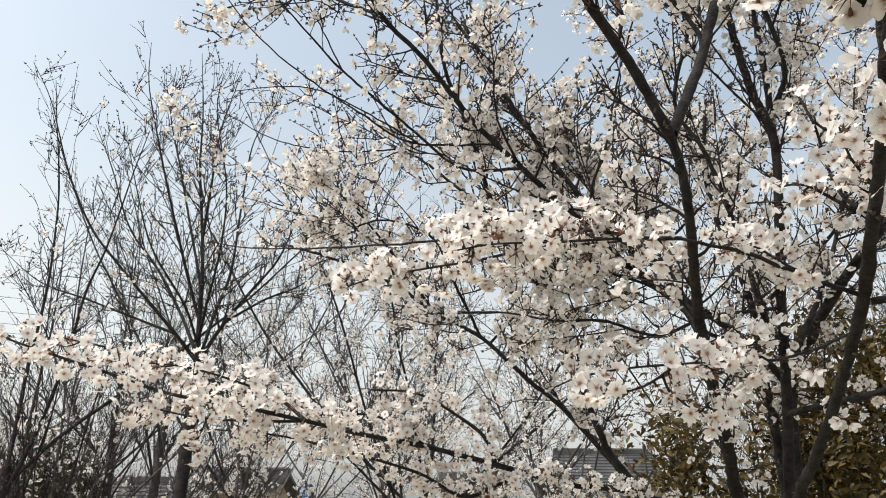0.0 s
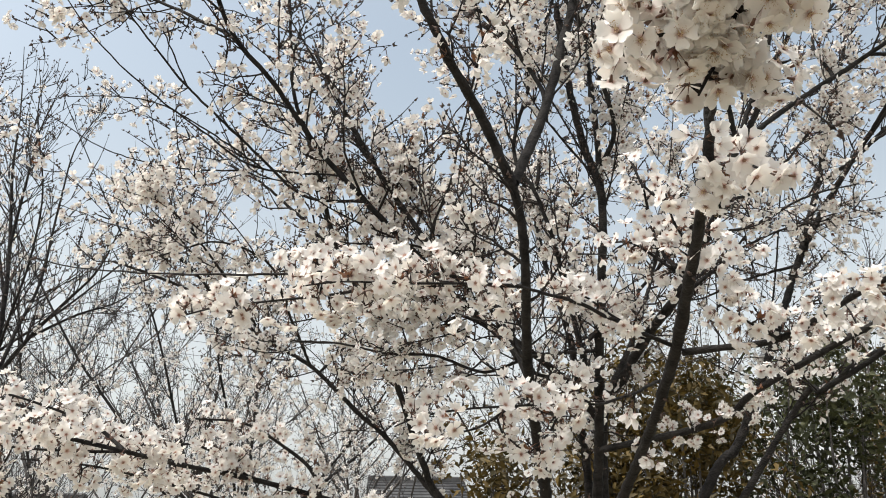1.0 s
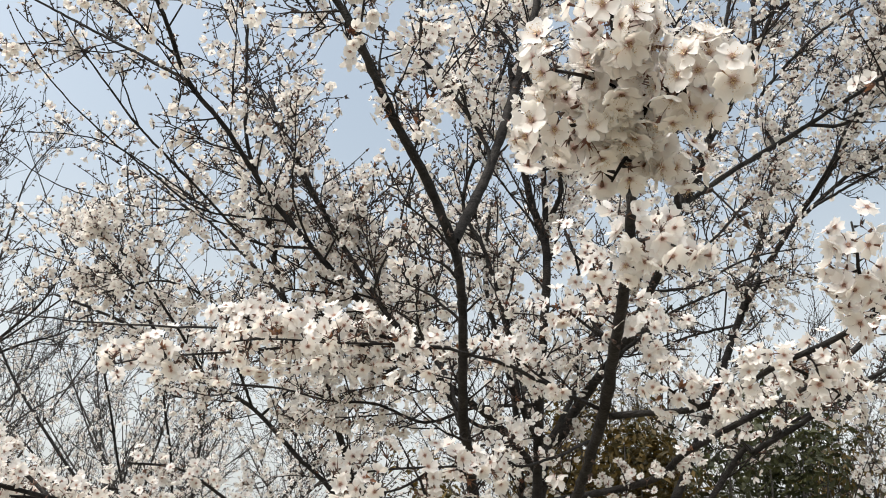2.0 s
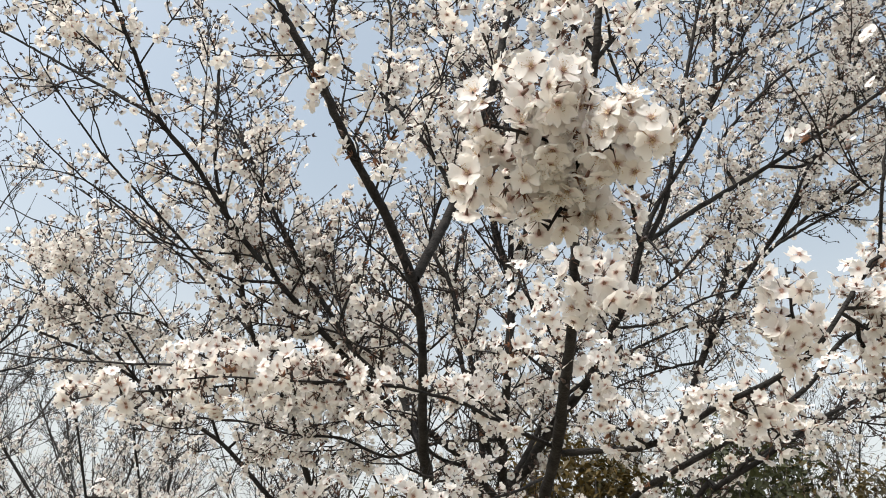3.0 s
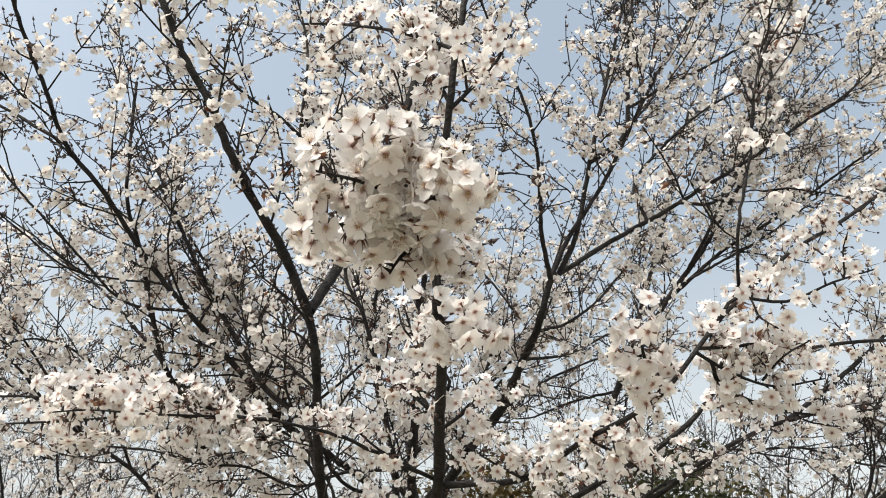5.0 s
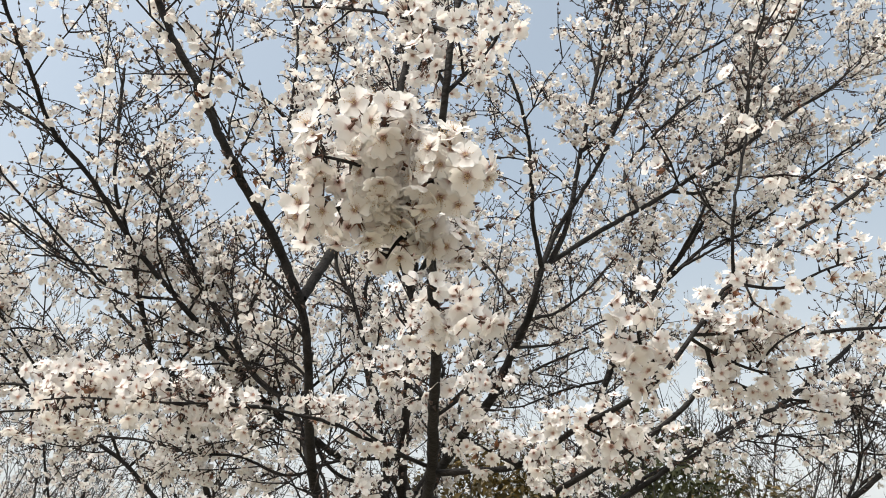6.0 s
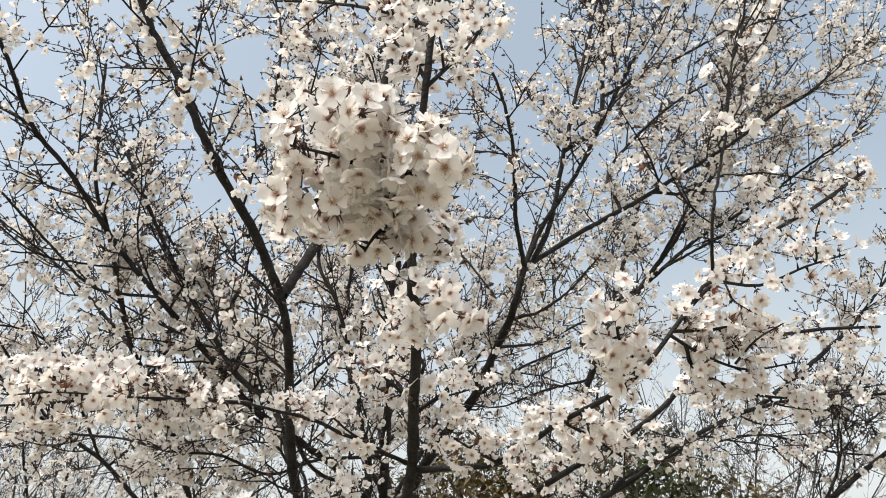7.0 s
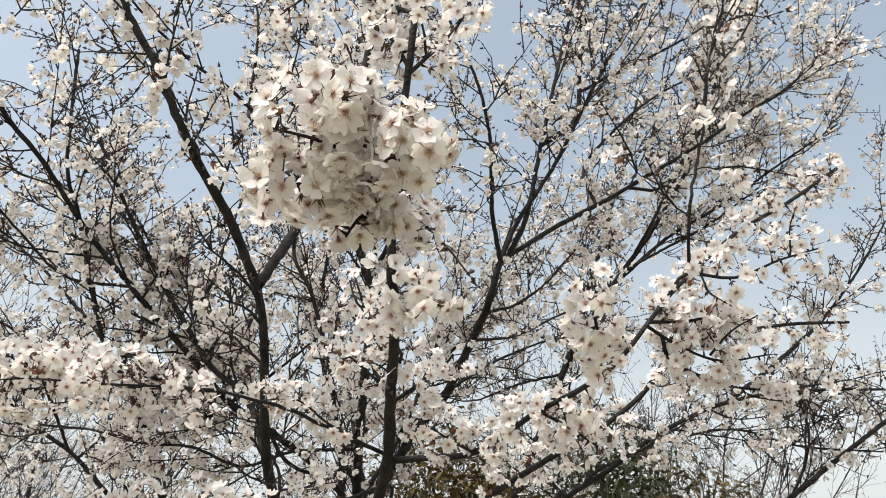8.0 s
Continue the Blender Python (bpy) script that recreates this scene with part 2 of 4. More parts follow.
def tiny_flower(rng, cup):
    """A blossom of ten petal halves and a throat, for the trees well behind."""
    v, f, m, rad = [], [], [], []
    for k in range(5):
        a, c, b = k * 2 * math.pi / 5 + rng.normal(0, 0.1), cup + rng.normal(0, 0.2), len(v)
        for x, y, z in ((0.08, 0, 0), (0.78, 0.46, c * 0.6), (0.95, 0, c), (0.78, -0.46, c * 0.6)):
            v.append((x * math.cos(a) - y * math.sin(a), x * math.sin(a) + y * math.cos(a), z + rng.normal(0, 0.04)))
            rad.append(math.hypot(x, y))
        f += [(b, b + 2, b + 1), (b, b + 3, b + 2)]
        m += [0, 0]
    b = len(v)
    v += [(0.2, 0, 0.06), (-0.1, 0.17, 0.06), (-0.1, -0.17, 0.06), (0, 0, -0.5)]
    rad += [0] * 4
    f += [(b, b + 1, b + 2), (b, b + 1, b + 3), (b + 1, b + 2, b + 3), (b + 2, b, b + 3)]
    m += [1, 3, 3, 3]
    return np.array(v), np.array(f), np.array(m), np.array(rad)


TINY = [tiny_flower(frng, c) for c in (0.0, 0.2, 0.45, 0.8)]
FINE = []
for c in (-0.2, -0.1, 0.0, 0.05, 0.1, 0.18, 0.3, 0.5):
    v, f, m, rad = flower((0.12, 0.3, 0.62, 0.82, 0.95, 1.0), frng, c)
    o = mesh_object("blossom", v, [f], FLOWER_MATS, None, m, rad)
    FINE.append(o.data)
    bpy.data.objects.remove(o)

# a closed bud or bud scale, long in z
BUD_V = np.array([(0.25, 0, 0.22), (-0.15, 0.25, 0.2), (-0.15, -0.25, 0.2), (0, 0, 1.0)])
BUD_F = np.array([(0, 1, 3), (1, 2, 3), (2, 0, 3), (0, 2, 1)])
# a folded leaf, long in x
LEAF_V = np.array([(0, 0, 0), (0.35, 0.22, 0.08), (0.4, 0, 0), (0.35, -0.22, 0.08), (1, 0, -0.12)])
LEAF_F = np.array([(0, 2, 1), (0, 3, 2), (1, 2, 4), (2, 3, 4)])


def unit(v):
    return v / (np.linalg.norm(v) + 1e-9)


def grow(p0, direction, length, r0, rng, lift=0.25, wobble=0.16, n=6):
    """A twig's centre line."""
    d = unit(direction)
    pts = [np.append(p0, r0)]
    p = np.array(p0, float)
    for i in range(n):
        d = unit(d + rng.normal(0, wobble, 3) + np.array([0, 0, lift / n]))
        p = p + d * length / n
        pts.append(np.append(p, r0 + (0.0011 - r0) * (i + 1) / n))
    return np.array(pts)


def density(p, scale=4.5, shift=0.0):
    return noise.noise(Vector(p) * scale + Vector((shift, 3.1, 7.7)))


class Bloom:
    """Where a limb carries umbels, buds and young leaves."""

    def __init__(self):
        self.fpos, self.fdir, self.fsize, self.sa, self.sb = [], [], [], [], []
        self.bpos, self.bdir, self.bsize = [], [], []
        self.lpos, self.ldir = [], []
        self.ka, self.kb = [], []
        self.size, self.bud = 0.74, 1.0

    def umbel(self, p, out, rng, count, droop=0.35, leaf=0.16):
        tip = p + unit(out) * rng.uniform(0.006, 0.016)
        self.ka.append(p)
        self.kb.append(tip)
        for _ in range(count):
            d = unit(unit(out) * 0.7 + rng.normal(0, 0.62, 3) + np.array([0, 0, -droop * rng.uniform(0.2, 1.6)]))
            e = tip + d * rng.uniform(0.014, 0.03)
            self.sa.append(tip)
            self.sb.append(e)
            face = unit(d + rng.normal(0, 0.28, 3))
            if rng.random() < 0.09:
                self.bpos.append(e)
                self.bdir.append(d)
                self.bsize.append(rng.uniform(0.008, 0.013))
            else:
                self.fpos.append(e + face * 0.006)
                self.fdir.append(face)
                self.fsize.append(rng.uniform(0.0150, 0.0195) * self.size)
        for _ in range(2):
            self.bpos.append(tip)
            self.bdir.append(unit(unit(out) + rng.normal(0, 0.6, 3)))
            self.bsize.append(rng.uniform(0.006, 0.011))
        if rng.random() < leaf:
            for _ in range(rng.integers(3, 8)):
                self.lpos.append(tip)
                self.ldir.append(unit(unit(out) + rng.normal(0, 0.5, 3)))

    def buds(self, p, out, rng):
        tip = p + unit(out) * rng.uniform(0.004, 0.02)
        self.ka.append(p)
        self.kb.append(tip)
        for _ in range(rng.integers(1, 4)):
            self.bpos.append(tip)
            self.bdir.append(unit(unit(out) + rng.normal(0, 0.55, 3)))
            self.bsize.append(rng.uniform(0.008, 0.017) * self.bud)


def clothe(line, b, rng, pflower, gap, per, patch=1.0):
    """Spurs along a twig: umbels in patches, buds between them."""
    seg = np.linalg.norm(np.diff(line[:, :3], axis=0), axis=1)
    cum = np.concatenate([[0], np.cumsum(seg)])
    s = gap * rng.uniform(0.5, 1.5)
    while s < cum[-1]:
        i = min(np.searchsorted(cum, s) - 1, len(seg) - 1)
        t = (s - cum[i]) / (seg[i] + 1e-9)
        p = line[i, :3] * (1 - t) + line[i + 1, :3] * t
        tan = unit(line[i + 1, :3] - line[i, :3])
        out = unit(np.cross(tan, rng.standard_normal(3)) + 0.35 * tan)
        want = pflower + patch * 0.85 * density(p, 5.5)
        if rng.random() < want:
            b.umbel(p, out, rng, rng.integers(per[0], per[1] + 1))
        elif rng.random() < 0.66:
            b.buds(p, out, rng)
        s += gap * rng.uniform(0.6, 1.5)
    tip, tan = line[-1, :3], unit(line[-1, :3] - line[-2, :3])
    b.buds(tip, tan, rng)


def finish(b, tree_part, rng, near=0, shapes=None):
    """Turn the gathered spurs into meshes under the limb; the first `near` blossoms become parts of their own."""
    if b.ka:
        v, f = sticks(np.array(b.ka), np.array(b.kb), 0.0028)
        tagged(mesh_object("spurs", v, [f], [TWIG], tree_part), kind="stuff")
    if b.sa:
        v, f = sticks(np.array(b.sa), np.array(b.sb), 0.0012)
        tagged(mesh_object("flower_stalks", v, [f], [CALYX], tree_part), kind="stuff")
    if b.bpos:
        v, f = spread_copies(BUD_V, BUD_F, np.array(b.bpos), frames_from(np.array(b.bdir), rng), np.array(b.bsize))
        tagged(mesh_object("buds", v, [f], [BUD], tree_part), kind="stuff")
    if b.lpos:
        z = frames_from(np.array(b.ldir), rng)[:, :, [2, 0, 1]]
        v, f = spread_copies(LEAF_V, LEAF_F, np.array(b.lpos), z, rng.uniform(0.009, 0.021, len(b.lpos)))
        tagged(mesh_object("young_leaves", v, [f], [BRONZE], tree_part), kind="stuff")
    if not b.fpos:
        return
    pos, rot, size = np.array(b.fpos), frames_from(np.array(b.fdir), rng), np.array(b.fsize)
    for i in range(min(near, len(pos))):
        o = new("blossom", FINE[rng.integers(len(FINE))])
        m = Matrix(rot[i].tolist()).to_4x4() @ Matrix.Diagonal((size[i], size[i], size[i], 1))
        m.translation = pos[i]
        o.parent, o.matrix_basis = tree_part, m
    pos, rot, size = pos[near:], rot[near:], size[near:]
    if not len(pos):
        return
    shapes = shapes or COARSE
    kind = rng.integers(0, len(shapes), len(pos))
    V, F, M, R, n = [], [], [], [], 0
    for k, (v, f, m, rad) in enumerate(shapes):
        sel = kind == k
        if sel.any():
            vv, ff = spread_copies(v, f, pos[sel], rot[sel], size[sel])
            V.append(vv)
            F.append(ff + n)
            M.append(np.tile(m, sel.sum()))
            R.append(np.tile(rad, sel.sum()))
            n += len(vv)
    tagged(mesh_object("blossoms", np.vstack(V), [np.vstack(F)], FLOWER_MATS, tree_part, np.concatenate(M), np.concatenate(R)), kind="stuff")


# ---- ground ----
GRASS = mixed("winter_grass", (0.10, 0.09, 0.06), (0.30, 0.265, 0.20), 0.6, 0.95, 0.8, 30)
bm = bmesh.new()
bmesh.ops.create_grid(bm, x_segments=60, y_segments=60, size=1)
for v in bm.verts:
    x, y = v.co.x, v.co.y
    v.co.x, v.co.y = 900 * x * abs(x) ** 2, 900 * y * abs(y) ** 2
    v.co.z = -0.02 + 0.05 * noise.noise(Vector((v.co.x * 0.3, v.co.y * 0.3, 0)))
me = bpy.data.meshes.new("ground")
bm.to_mesh(me)
bm.free()
me.materials.append(GRASS)
tagged(new("ground", me), "dry pale winter grass on level ground", "ground", kind="structure")

# ---- the blossoming cherry tree ----
CROTCH = (0.95, 2.92, 1.25, 0.075)
cherry = tagged(new("cherry_tree"), "cherry tree with dark bark and white-pink blossom on every limb", "tree")
cherry.location = (0.97, 2.95, 0)
BASE = Vector((0.97, 2.95, 0))
trng = np.random.default_rng(11)


def under_tree(ob):
    ob.parent = cherry
    ob.matrix_parent_inverse = Matrix.Translation(-BASE)
    return ob


t = Tubes(16)
t.add(spline([(0.97, 2.95, -0.05, 0.15), (0.97, 2.95, 0.12, 0.115), (0.96, 2.93, 0.6, 0.098), (0.95, 2.92, 1.1, 0.10), (0.95, 2.92, 1.33, 0.085)], 0.04), 0.04, trng)
under_tree(t.make("trunk", BARK, None))
GROWN = []
NEAR = [0]


def limb(bloom, pts):
    """One limb of the tree with its twigs, spurs and blossom. bloom: how thickly it flowers (2 and more: a wreath of umbels)."""
    rng = np.random.default_rng(int(abs(sum(sum(q[:3]) for q in pts)) * 100))
    p = [np.array(q, float) for q in pts]
    if GROWN and len(p[0]) and tuple(pts[0]) != CROTCH:
        old = np.vstack(GROWN)
        old = old[old[:, 3] > 0.7 * p[0][3]]
        gap = np.linalg.norm(old[:, :3] - p[0][:3], axis=1)
        if gap.min() > 0.015:
            away = p[0][:3] - (p[1][:3] - p[0][:3]) * 0.6
            cost = np.linalg.norm(old[:, :3] - away, axis=1) + 0.5 * np.maximum(0, old[:, 2] - p[0][2])
            q = old[cost.argmin()].copy()
            q[3] = p[0][3] * 1.1
            p.insert(0, q)
    if tuple(pts[0]) == CROTCH:
        p[0][3] = min(p[0][3], p[1][3] * 1.3)
    line = spline(p, 0.022)
    if bloom < 2:
        line[:, 3] *= 0.84
        line[1:-1, :3] += rng.normal(0, 0.0008, (len(line) - 2, 3))
    GROWN.append(line)
    tube = Tubes(10)
    tube.add(line, 0.045, rng)
    ob = under_tree(tube.make("limb", BARK, None))
    b, twigs = Bloom(), Tubes(4)
    if bloom >= 2:
        b.size, b.bud = 0.80, 0.6
    if bloom >= 4:
        b.size = 1.06
    seg = np.linalg.norm(np.diff(line[:, :3], axis=0), axis=1)
    cum = np.concatenate([[0], np.cumsum(seg)])
    total = cum[-1]

    def spot(s):
        i = min(max(np.searchsorted(cum, s) - 1, 0), len(seg) - 1)
        w = (s - cum[i]) / (seg[i] + 1e-9)
        return line[i, :3] * (1 - w) + line[i + 1, :3] * w, unit(line[i + 1, :3] - line[i, :3]), line[i, 3]

    if bloom >= 2:
        gap = 0.056 / bloom
        s = total * (0.05 if bloom > 3.5 else 0.12)
        while s < total:
            q, tan, r = spot(s)
            out = unit(np.cross(tan, rng.standard_normal(3)))
            if bloom > 4 or rng.random() < 0.78 + 0.9 * density(q, 7):
                b.umbel(q + out * r, out, rng, rng.integers(3, 6), 0.12, 0.28 if bloom > 4 else 0.16)
            elif rng.random() < 0.4:
                b.buds(q + out * r, out, rng)
            s += gap * rng.uniform(0.5, 1.5)
        s = total * 0.2
        while s < total and bloom < 4:
            q, tan, r = spot(s)
            out = unit(np.cross(tan, rng.standard_normal(3)) + 0.7 * tan)
            tw = grow(q, out, rng.uniform(0.03, 0.09), 0.0022, rng)
            twigs.add(tw)
            clothe(tw, b, rng, 0.75, 0.02, (3, 5), 0.5)
            s += rng.uniform(0.1, 0.26)
    else:
        s = max(0.12, total * (0.38 if tuple(pts[0]) == CROTCH else 0.2))
        while s < total and bloom > 0.12:
            q, tan, r = spot(s)
            side = np.cross(tan, rng.standard_normal(3))
            out = unit(unit(side) + rng.uniform(0.3, 1.0) * tan + np.array([0, 0, 0.25]))
            ln = rng.uniform(0.1, 0.5) * min(1.0, 0.35 + 0.8 * bloom)
            shoot = rng.random() < 0.14
            if shoot:
                out, ln = unit(out + tan + np.array([0, 0, 0.5])), rng.uniform(0.35, 0.75)
            tw = grow(q, out, ln, min(r * 0.55, rng.uniform(0.0022, 0.0042)), rng, 0.25, 0.06 if shoot else 0.16, 8 if shoot else 6)
            twigs.add(tw)
            pf = (0.17 + 0.17 * bloom) * min(1.0, 0.5 + 1.2 * s / total)
            clothe(tw[1:], b, rng, pf * (0.4 if shoot else 1.0), 0.024, (2, 4))
            for _ in range(int(ln / 0.05)):
                i = rng.integers(1, len(tw) - 1)
                d2 = unit(tw[i + 1, :3] - tw[i, :3])
                o2 = unit(unit(np.cross(d2, rng.standard_normal(3))) + 0.8 * d2 + np.array([0, 0, 0.2]))
                t2 = grow(tw[i, :3], o2, rng.uniform(0.03, 0.16), 0.0022, rng, 0.25, 0.24, 3)
                twigs.add(t2)
                clothe(t2, b, rng, pf, 0.022, (2, 4))
            s += rng.uniform(0.042, 0.098)
        clothe(line[int(len(line) * 0.3):], b, rng, 0.2 * bloom, 0.06, (2, 5))
    if twigs.v:
        tagged(twigs.make("twigs", TWIG, ob), kind="stuff")
    near = 0
    if bloom > 4 or bloom == 4:
        near = min(300 - NEAR[0], len(b.fpos))
        NEAR[0] += near
    finish(b, ob, rng, near, COARSE if bloom >= 2 else SMALL)


limb(0.2, [CROTCH, (0.77, 2.80, 1.70, 0.0241), (0.71, 2.70, 1.84, 0.0227), (0.65, 2.50, 1.94, 0.0204), (0.56, 2.22, 2.04, 0.0176), (0.47, 1.92, 2.14, 0.0148), (0.43, 1.75, 2.23, 0.0131), (0.40, 1.63, 2.34, 0.0119), (0.37, 1.58, 2.43, 0.0111)])
limb(0.2, [CROTCH, (0.90, 2.85, 1.70, 0.0214), (0.89, 2.78, 1.84, 0.0202), (0.87, 2.62, 2.11, 0.0187), (0.82, 2.42, 2.30, 0.0168), (0.79, 2.25, 2.51, 0.0153), (0.79, 2.20, 2.74, 0.0145), (0.75, 2.20, 2.90, 0.0139), (0.72, 2.20, 3.07, 0.0131), (0.70, 2.20, 3.27, 0.0124), (0.69, 2.20, 3.44, 0.0116)])
limb(0.2, [CROTCH, (0.91, 2.90, 2.04, 0.0173), (0.86, 2.80, 2.23, 0.0155), (0.84, 2.75, 2.40, 0.0139), (0.80, 2.70, 2.52, 0.0121), (0.75, 2.70, 2.69, 0.0106), (0.72, 2.70, 2.91, 0.0091), (0.75, 2.70, 3.17, 0.0076)])
limb(0.7, [CROTCH, (0.43, 2.95, 1.90, 0.0142), (0.34, 2.90, 2.04, 0.0134), (0.27, 2.86, 2.22, 0.0127), (0.18, 2.75, 2.42, 0.0117), (0.10, 2.65, 2.55, 0.0107), (0.02, 2.50, 2.62, 0.0094), (-0.05, 2.35, 2.79, 0.0084), (-0.09, 2.25, 2.89, 0.0075), (-0.14, 2.15, 2.99, 0.0066), (-0.16, 2.10, 3.18, 0.0059), (-0.18, 2.10, 3.39, 0.0054)])
limb(1.1, [CROTCH, (0.31, 3.10, 2.07, 0.0107), (0.11, 3.10, 2.26, 0.0100), (-0.06, 3.10, 2.42, 0.0092), (-0.24, 3.10, 2.52, 0.0083), (-0.39, 3.10, 2.63, 0.0074), (-0.61, 3.10, 2.73, 0.0065), (-0.82, 3.10, 2.80, 0.0056)])
limb(3.9, [CROTCH, (0.70, 2.75, 1.69, 0.0104), (0.42, 2.65, 1.82, 0.0096), (0.20, 2.55, 1.84, 0.0087), (0.00, 2.45, 1.88, 0.0078), (-0.18, 2.32, 1.91, 0.0069), (-0.32, 2.10, 1.91, 0.0057), (-0.40, 1.85, 1.90, 0.0046), (-0.53, 1.78, 1.92, 0.0040), (-0.67, 1.75, 1.94, 0.0035), (-0.83, 1.75, 1.99, 0.0031), (-0.99, 1.75, 2.04, 0.0026), (-1.16, 1.80, 2.10, 0.0022)])
limb(0.2, [CROTCH, (0.94, 2.80, 2.14, 0.0223), (1.00, 2.70, 2.32, 0.0211), (1.07, 2.60, 2.45, 0.0197), (1.13, 2.45, 2.55, 0.0180), (1.16, 2.30, 2.67, 0.0163), (1.17, 2.20, 2.73, 0.0147), (1.17, 2.12, 2.79, 0.0133), (1.19, 2.09, 2.88, 0.0121)])
limb(0.65, [CROTCH, (1.30, 2.80, 1.97, 0.0204), (1.41, 2.78, 2.10, 0.0191), (1.49, 2.76, 2.26, 0.0179), (1.64, 2.76, 2.56, 0.0170), (1.74, 2.74, 2.79, 0.0157), (1.84, 2.68, 2.98, 0.0141), (1.96, 2.60, 3.18, 0.0124), (2.08, 2.50, 3.36, 0.0106), (2.22, 2.40, 3.61, 0.0088), (2.37, 2.30, 3.89, 0.0071)])
limb(0.5, [CROTCH, (1.55, 2.65, 2.18, 0.0132), (1.59, 2.50, 2.24, 0.0117), (1.67, 2.35, 2.30, 0.0104), (1.75, 2.22, 2.37, 0.0091), (1.94, 2.15, 2.47, 0.0082), (2.12, 2.10, 2.52, 0.0072), (2.40, 2.10, 2.57, 0.0064), (2.69, 2.10, 2.60, 0.0054)])
limb(0.6, [CROTCH, (2.07, 2.70, 2.04, 0.0147), (2.21, 2.45, 2.12, 0.0129), (2.36, 2.30, 2.24, 0.0115), (2.52, 2.22, 2.36, 0.0105), (2.73, 2.16, 2.50, 0.0095), (3.05, 2.10, 2.70, 0.0086)])
limb(0.12, [CROTCH, (0.85, 2.75, 1.62, 0.0204), (0.73, 2.20, 1.78, 0.0164), (0.72, 2.05, 1.84, 0.0152), (0.70, 1.85, 1.91, 0.0136), (0.67, 1.66, 1.97, 0.0122), (0.64, 1.46, 2.05, 0.0138), (0.58, 1.24, 2.11, 0.0116), (0.54, 1.08, 2.17, 0.0100), (0.50, 0.97, 2.19, 0.0087), (0.48, 0.90, 2.27, 0.0080), (0.46, 0.80, 2.31, 0.0069), (0.45, 0.74, 2.36, 0.0062), (0.45, 0.71, 2.43, 0.0057), (0.46, 0.70, 2.52, 0.0054), (0.48, 0.70, 2.65, 0.0051)])
limb(0.5, [(0.37, 1.58, 2.43, 0.0132), (0.29, 1.50, 2.54, 0.0123), (0.21, 1.40, 2.60, 0.0112), (0.15, 1.32, 2.66, 0.0102), (0.10, 1.30, 2.75, 0.0096), (0.03, 1.28, 2.85, 0.0091), (-0.02, 1.25, 2.94, 0.0085), (-0.09, 1.25, 3.07, 0.0081), (-0.16, 1.25, 3.23, 0.0077)])
limb(0.4, [(0.372, 1.58, 2.435, 0.0145), (0.47, 1.66, 2.67, 0.0138), (0.54, 1.70, 2.90, 0.0140), (0.61, 1.72, 3.16, 0.0130), (0.68, 1.75, 3.57, 0.0120), (0.73, 1.75, 3.92, 0.0110)])
limb(0.6, [(0.79, 2.20, 2.74, 0.0119), (0.81, 2.25, 3.00, 0.0106), (0.82, 2.30, 3.24, 0.0091), (0.83, 2.35, 3.52, 0.0074)])
limb(0.8, [(0.88, 2.70, 2.19, 0.0141), (0.74, 2.60, 2.29, 0.0132), (0.57, 2.45, 2.35, 0.0121), (0.42, 2.36, 2.40, 0.0112), (0.30, 2.28, 2.49, 0.0105), (0.19, 2.24, 2.58, 0.0100), (0.07, 2.20, 2.69, 0.0094), (-0.05, 2.16, 2.80, 0.0089), (-0.18, 2.02, 2.92, 0.0082), (-0.29, 1.92, 3.00, 0.0075), (-0.35, 1.80, 3.09, 0.0068), (-0.43, 1.70, 3.22, 0.0062), (-0.49, 1.62, 3.35, 0.0058)])
limb(0.8, [(-0.29, 1.92, 3.00, 0.0061), (-0.42, 1.95, 3.08, 0.0054), (-0.57, 2.00, 3.18, 0.0046), (-0.74, 2.05, 3.29, 0.0038), (-0.92, 2.10, 3.40, 0.0030)])
limb(0.7, [(0.02, 2.50, 2.62, 0.0071), (-0.12, 2.55, 2.78, 0.0060), (-0.26, 2.60, 2.92, 0.0047), (-0.39, 2.65, 3.01, 0.0034)])
limb(0.5, [(0.61, 2.60, 2.33, 0.0072), (0.46, 2.60, 2.63, 0.0068), (0.28, 2.60, 2.84, 0.0063), (0.13, 2.60, 3.00, 0.0057), (0.02, 2.60, 3.15, 0.0051), (-0.11, 2.60, 3.34, 0.0045)])
limb(0.5, [(0.38, 2.20, 2.47, 0.0049), (0.26, 2.10, 2.51, 0.0042), (0.30, 2.00, 2.65, 0.0037), (0.33, 1.95, 2.80, 0.0032), (0.37, 1.90, 2.94, 0.0027)])
limb(1, [(0.61, 2.40, 2.29, 0.0060), (0.47, 2.45, 2.25, 0.0054), (0.32, 2.50, 2.31, 0.0049), (0.18, 2.50, 2.31, 0.0042), (0.04, 2.55, 2.35, 0.0037), (-0.13, 2.60, 2.37, 0.0031)])
limb(0.7, [(0.54, 2.20, 2.19, 0.0054), (0.45, 2.30, 2.34, 0.0050), (0.33, 2.40, 2.43, 0.0045), (0.19, 2.40, 2.50, 0.0038), (0.06, 2.40, 2.52, 0.0030)])
limb(0.5, [(0.49, 2.00, 2.12, 0.0111), (0.46, 2.05, 2.25, 0.0107), (0.42, 2.10, 2.36, 0.0101), (0.33, 2.15, 2.44, 0.0095), (0.26, 2.20, 2.56, 0.0088), (0.14, 2.20, 2.74, 0.0079), (0.02, 2.20, 2.95, 0.0071), (-0.09, 2.20, 3.18, 0.0061)])
limb(0.1, [(0.64, 1.46, 2.05, 0.0052), (0.54, 1.42, 2.07, 0.0046), (0.43, 1.36, 2.09, 0.0039), (0.30, 1.26, 2.08, 0.0032)])
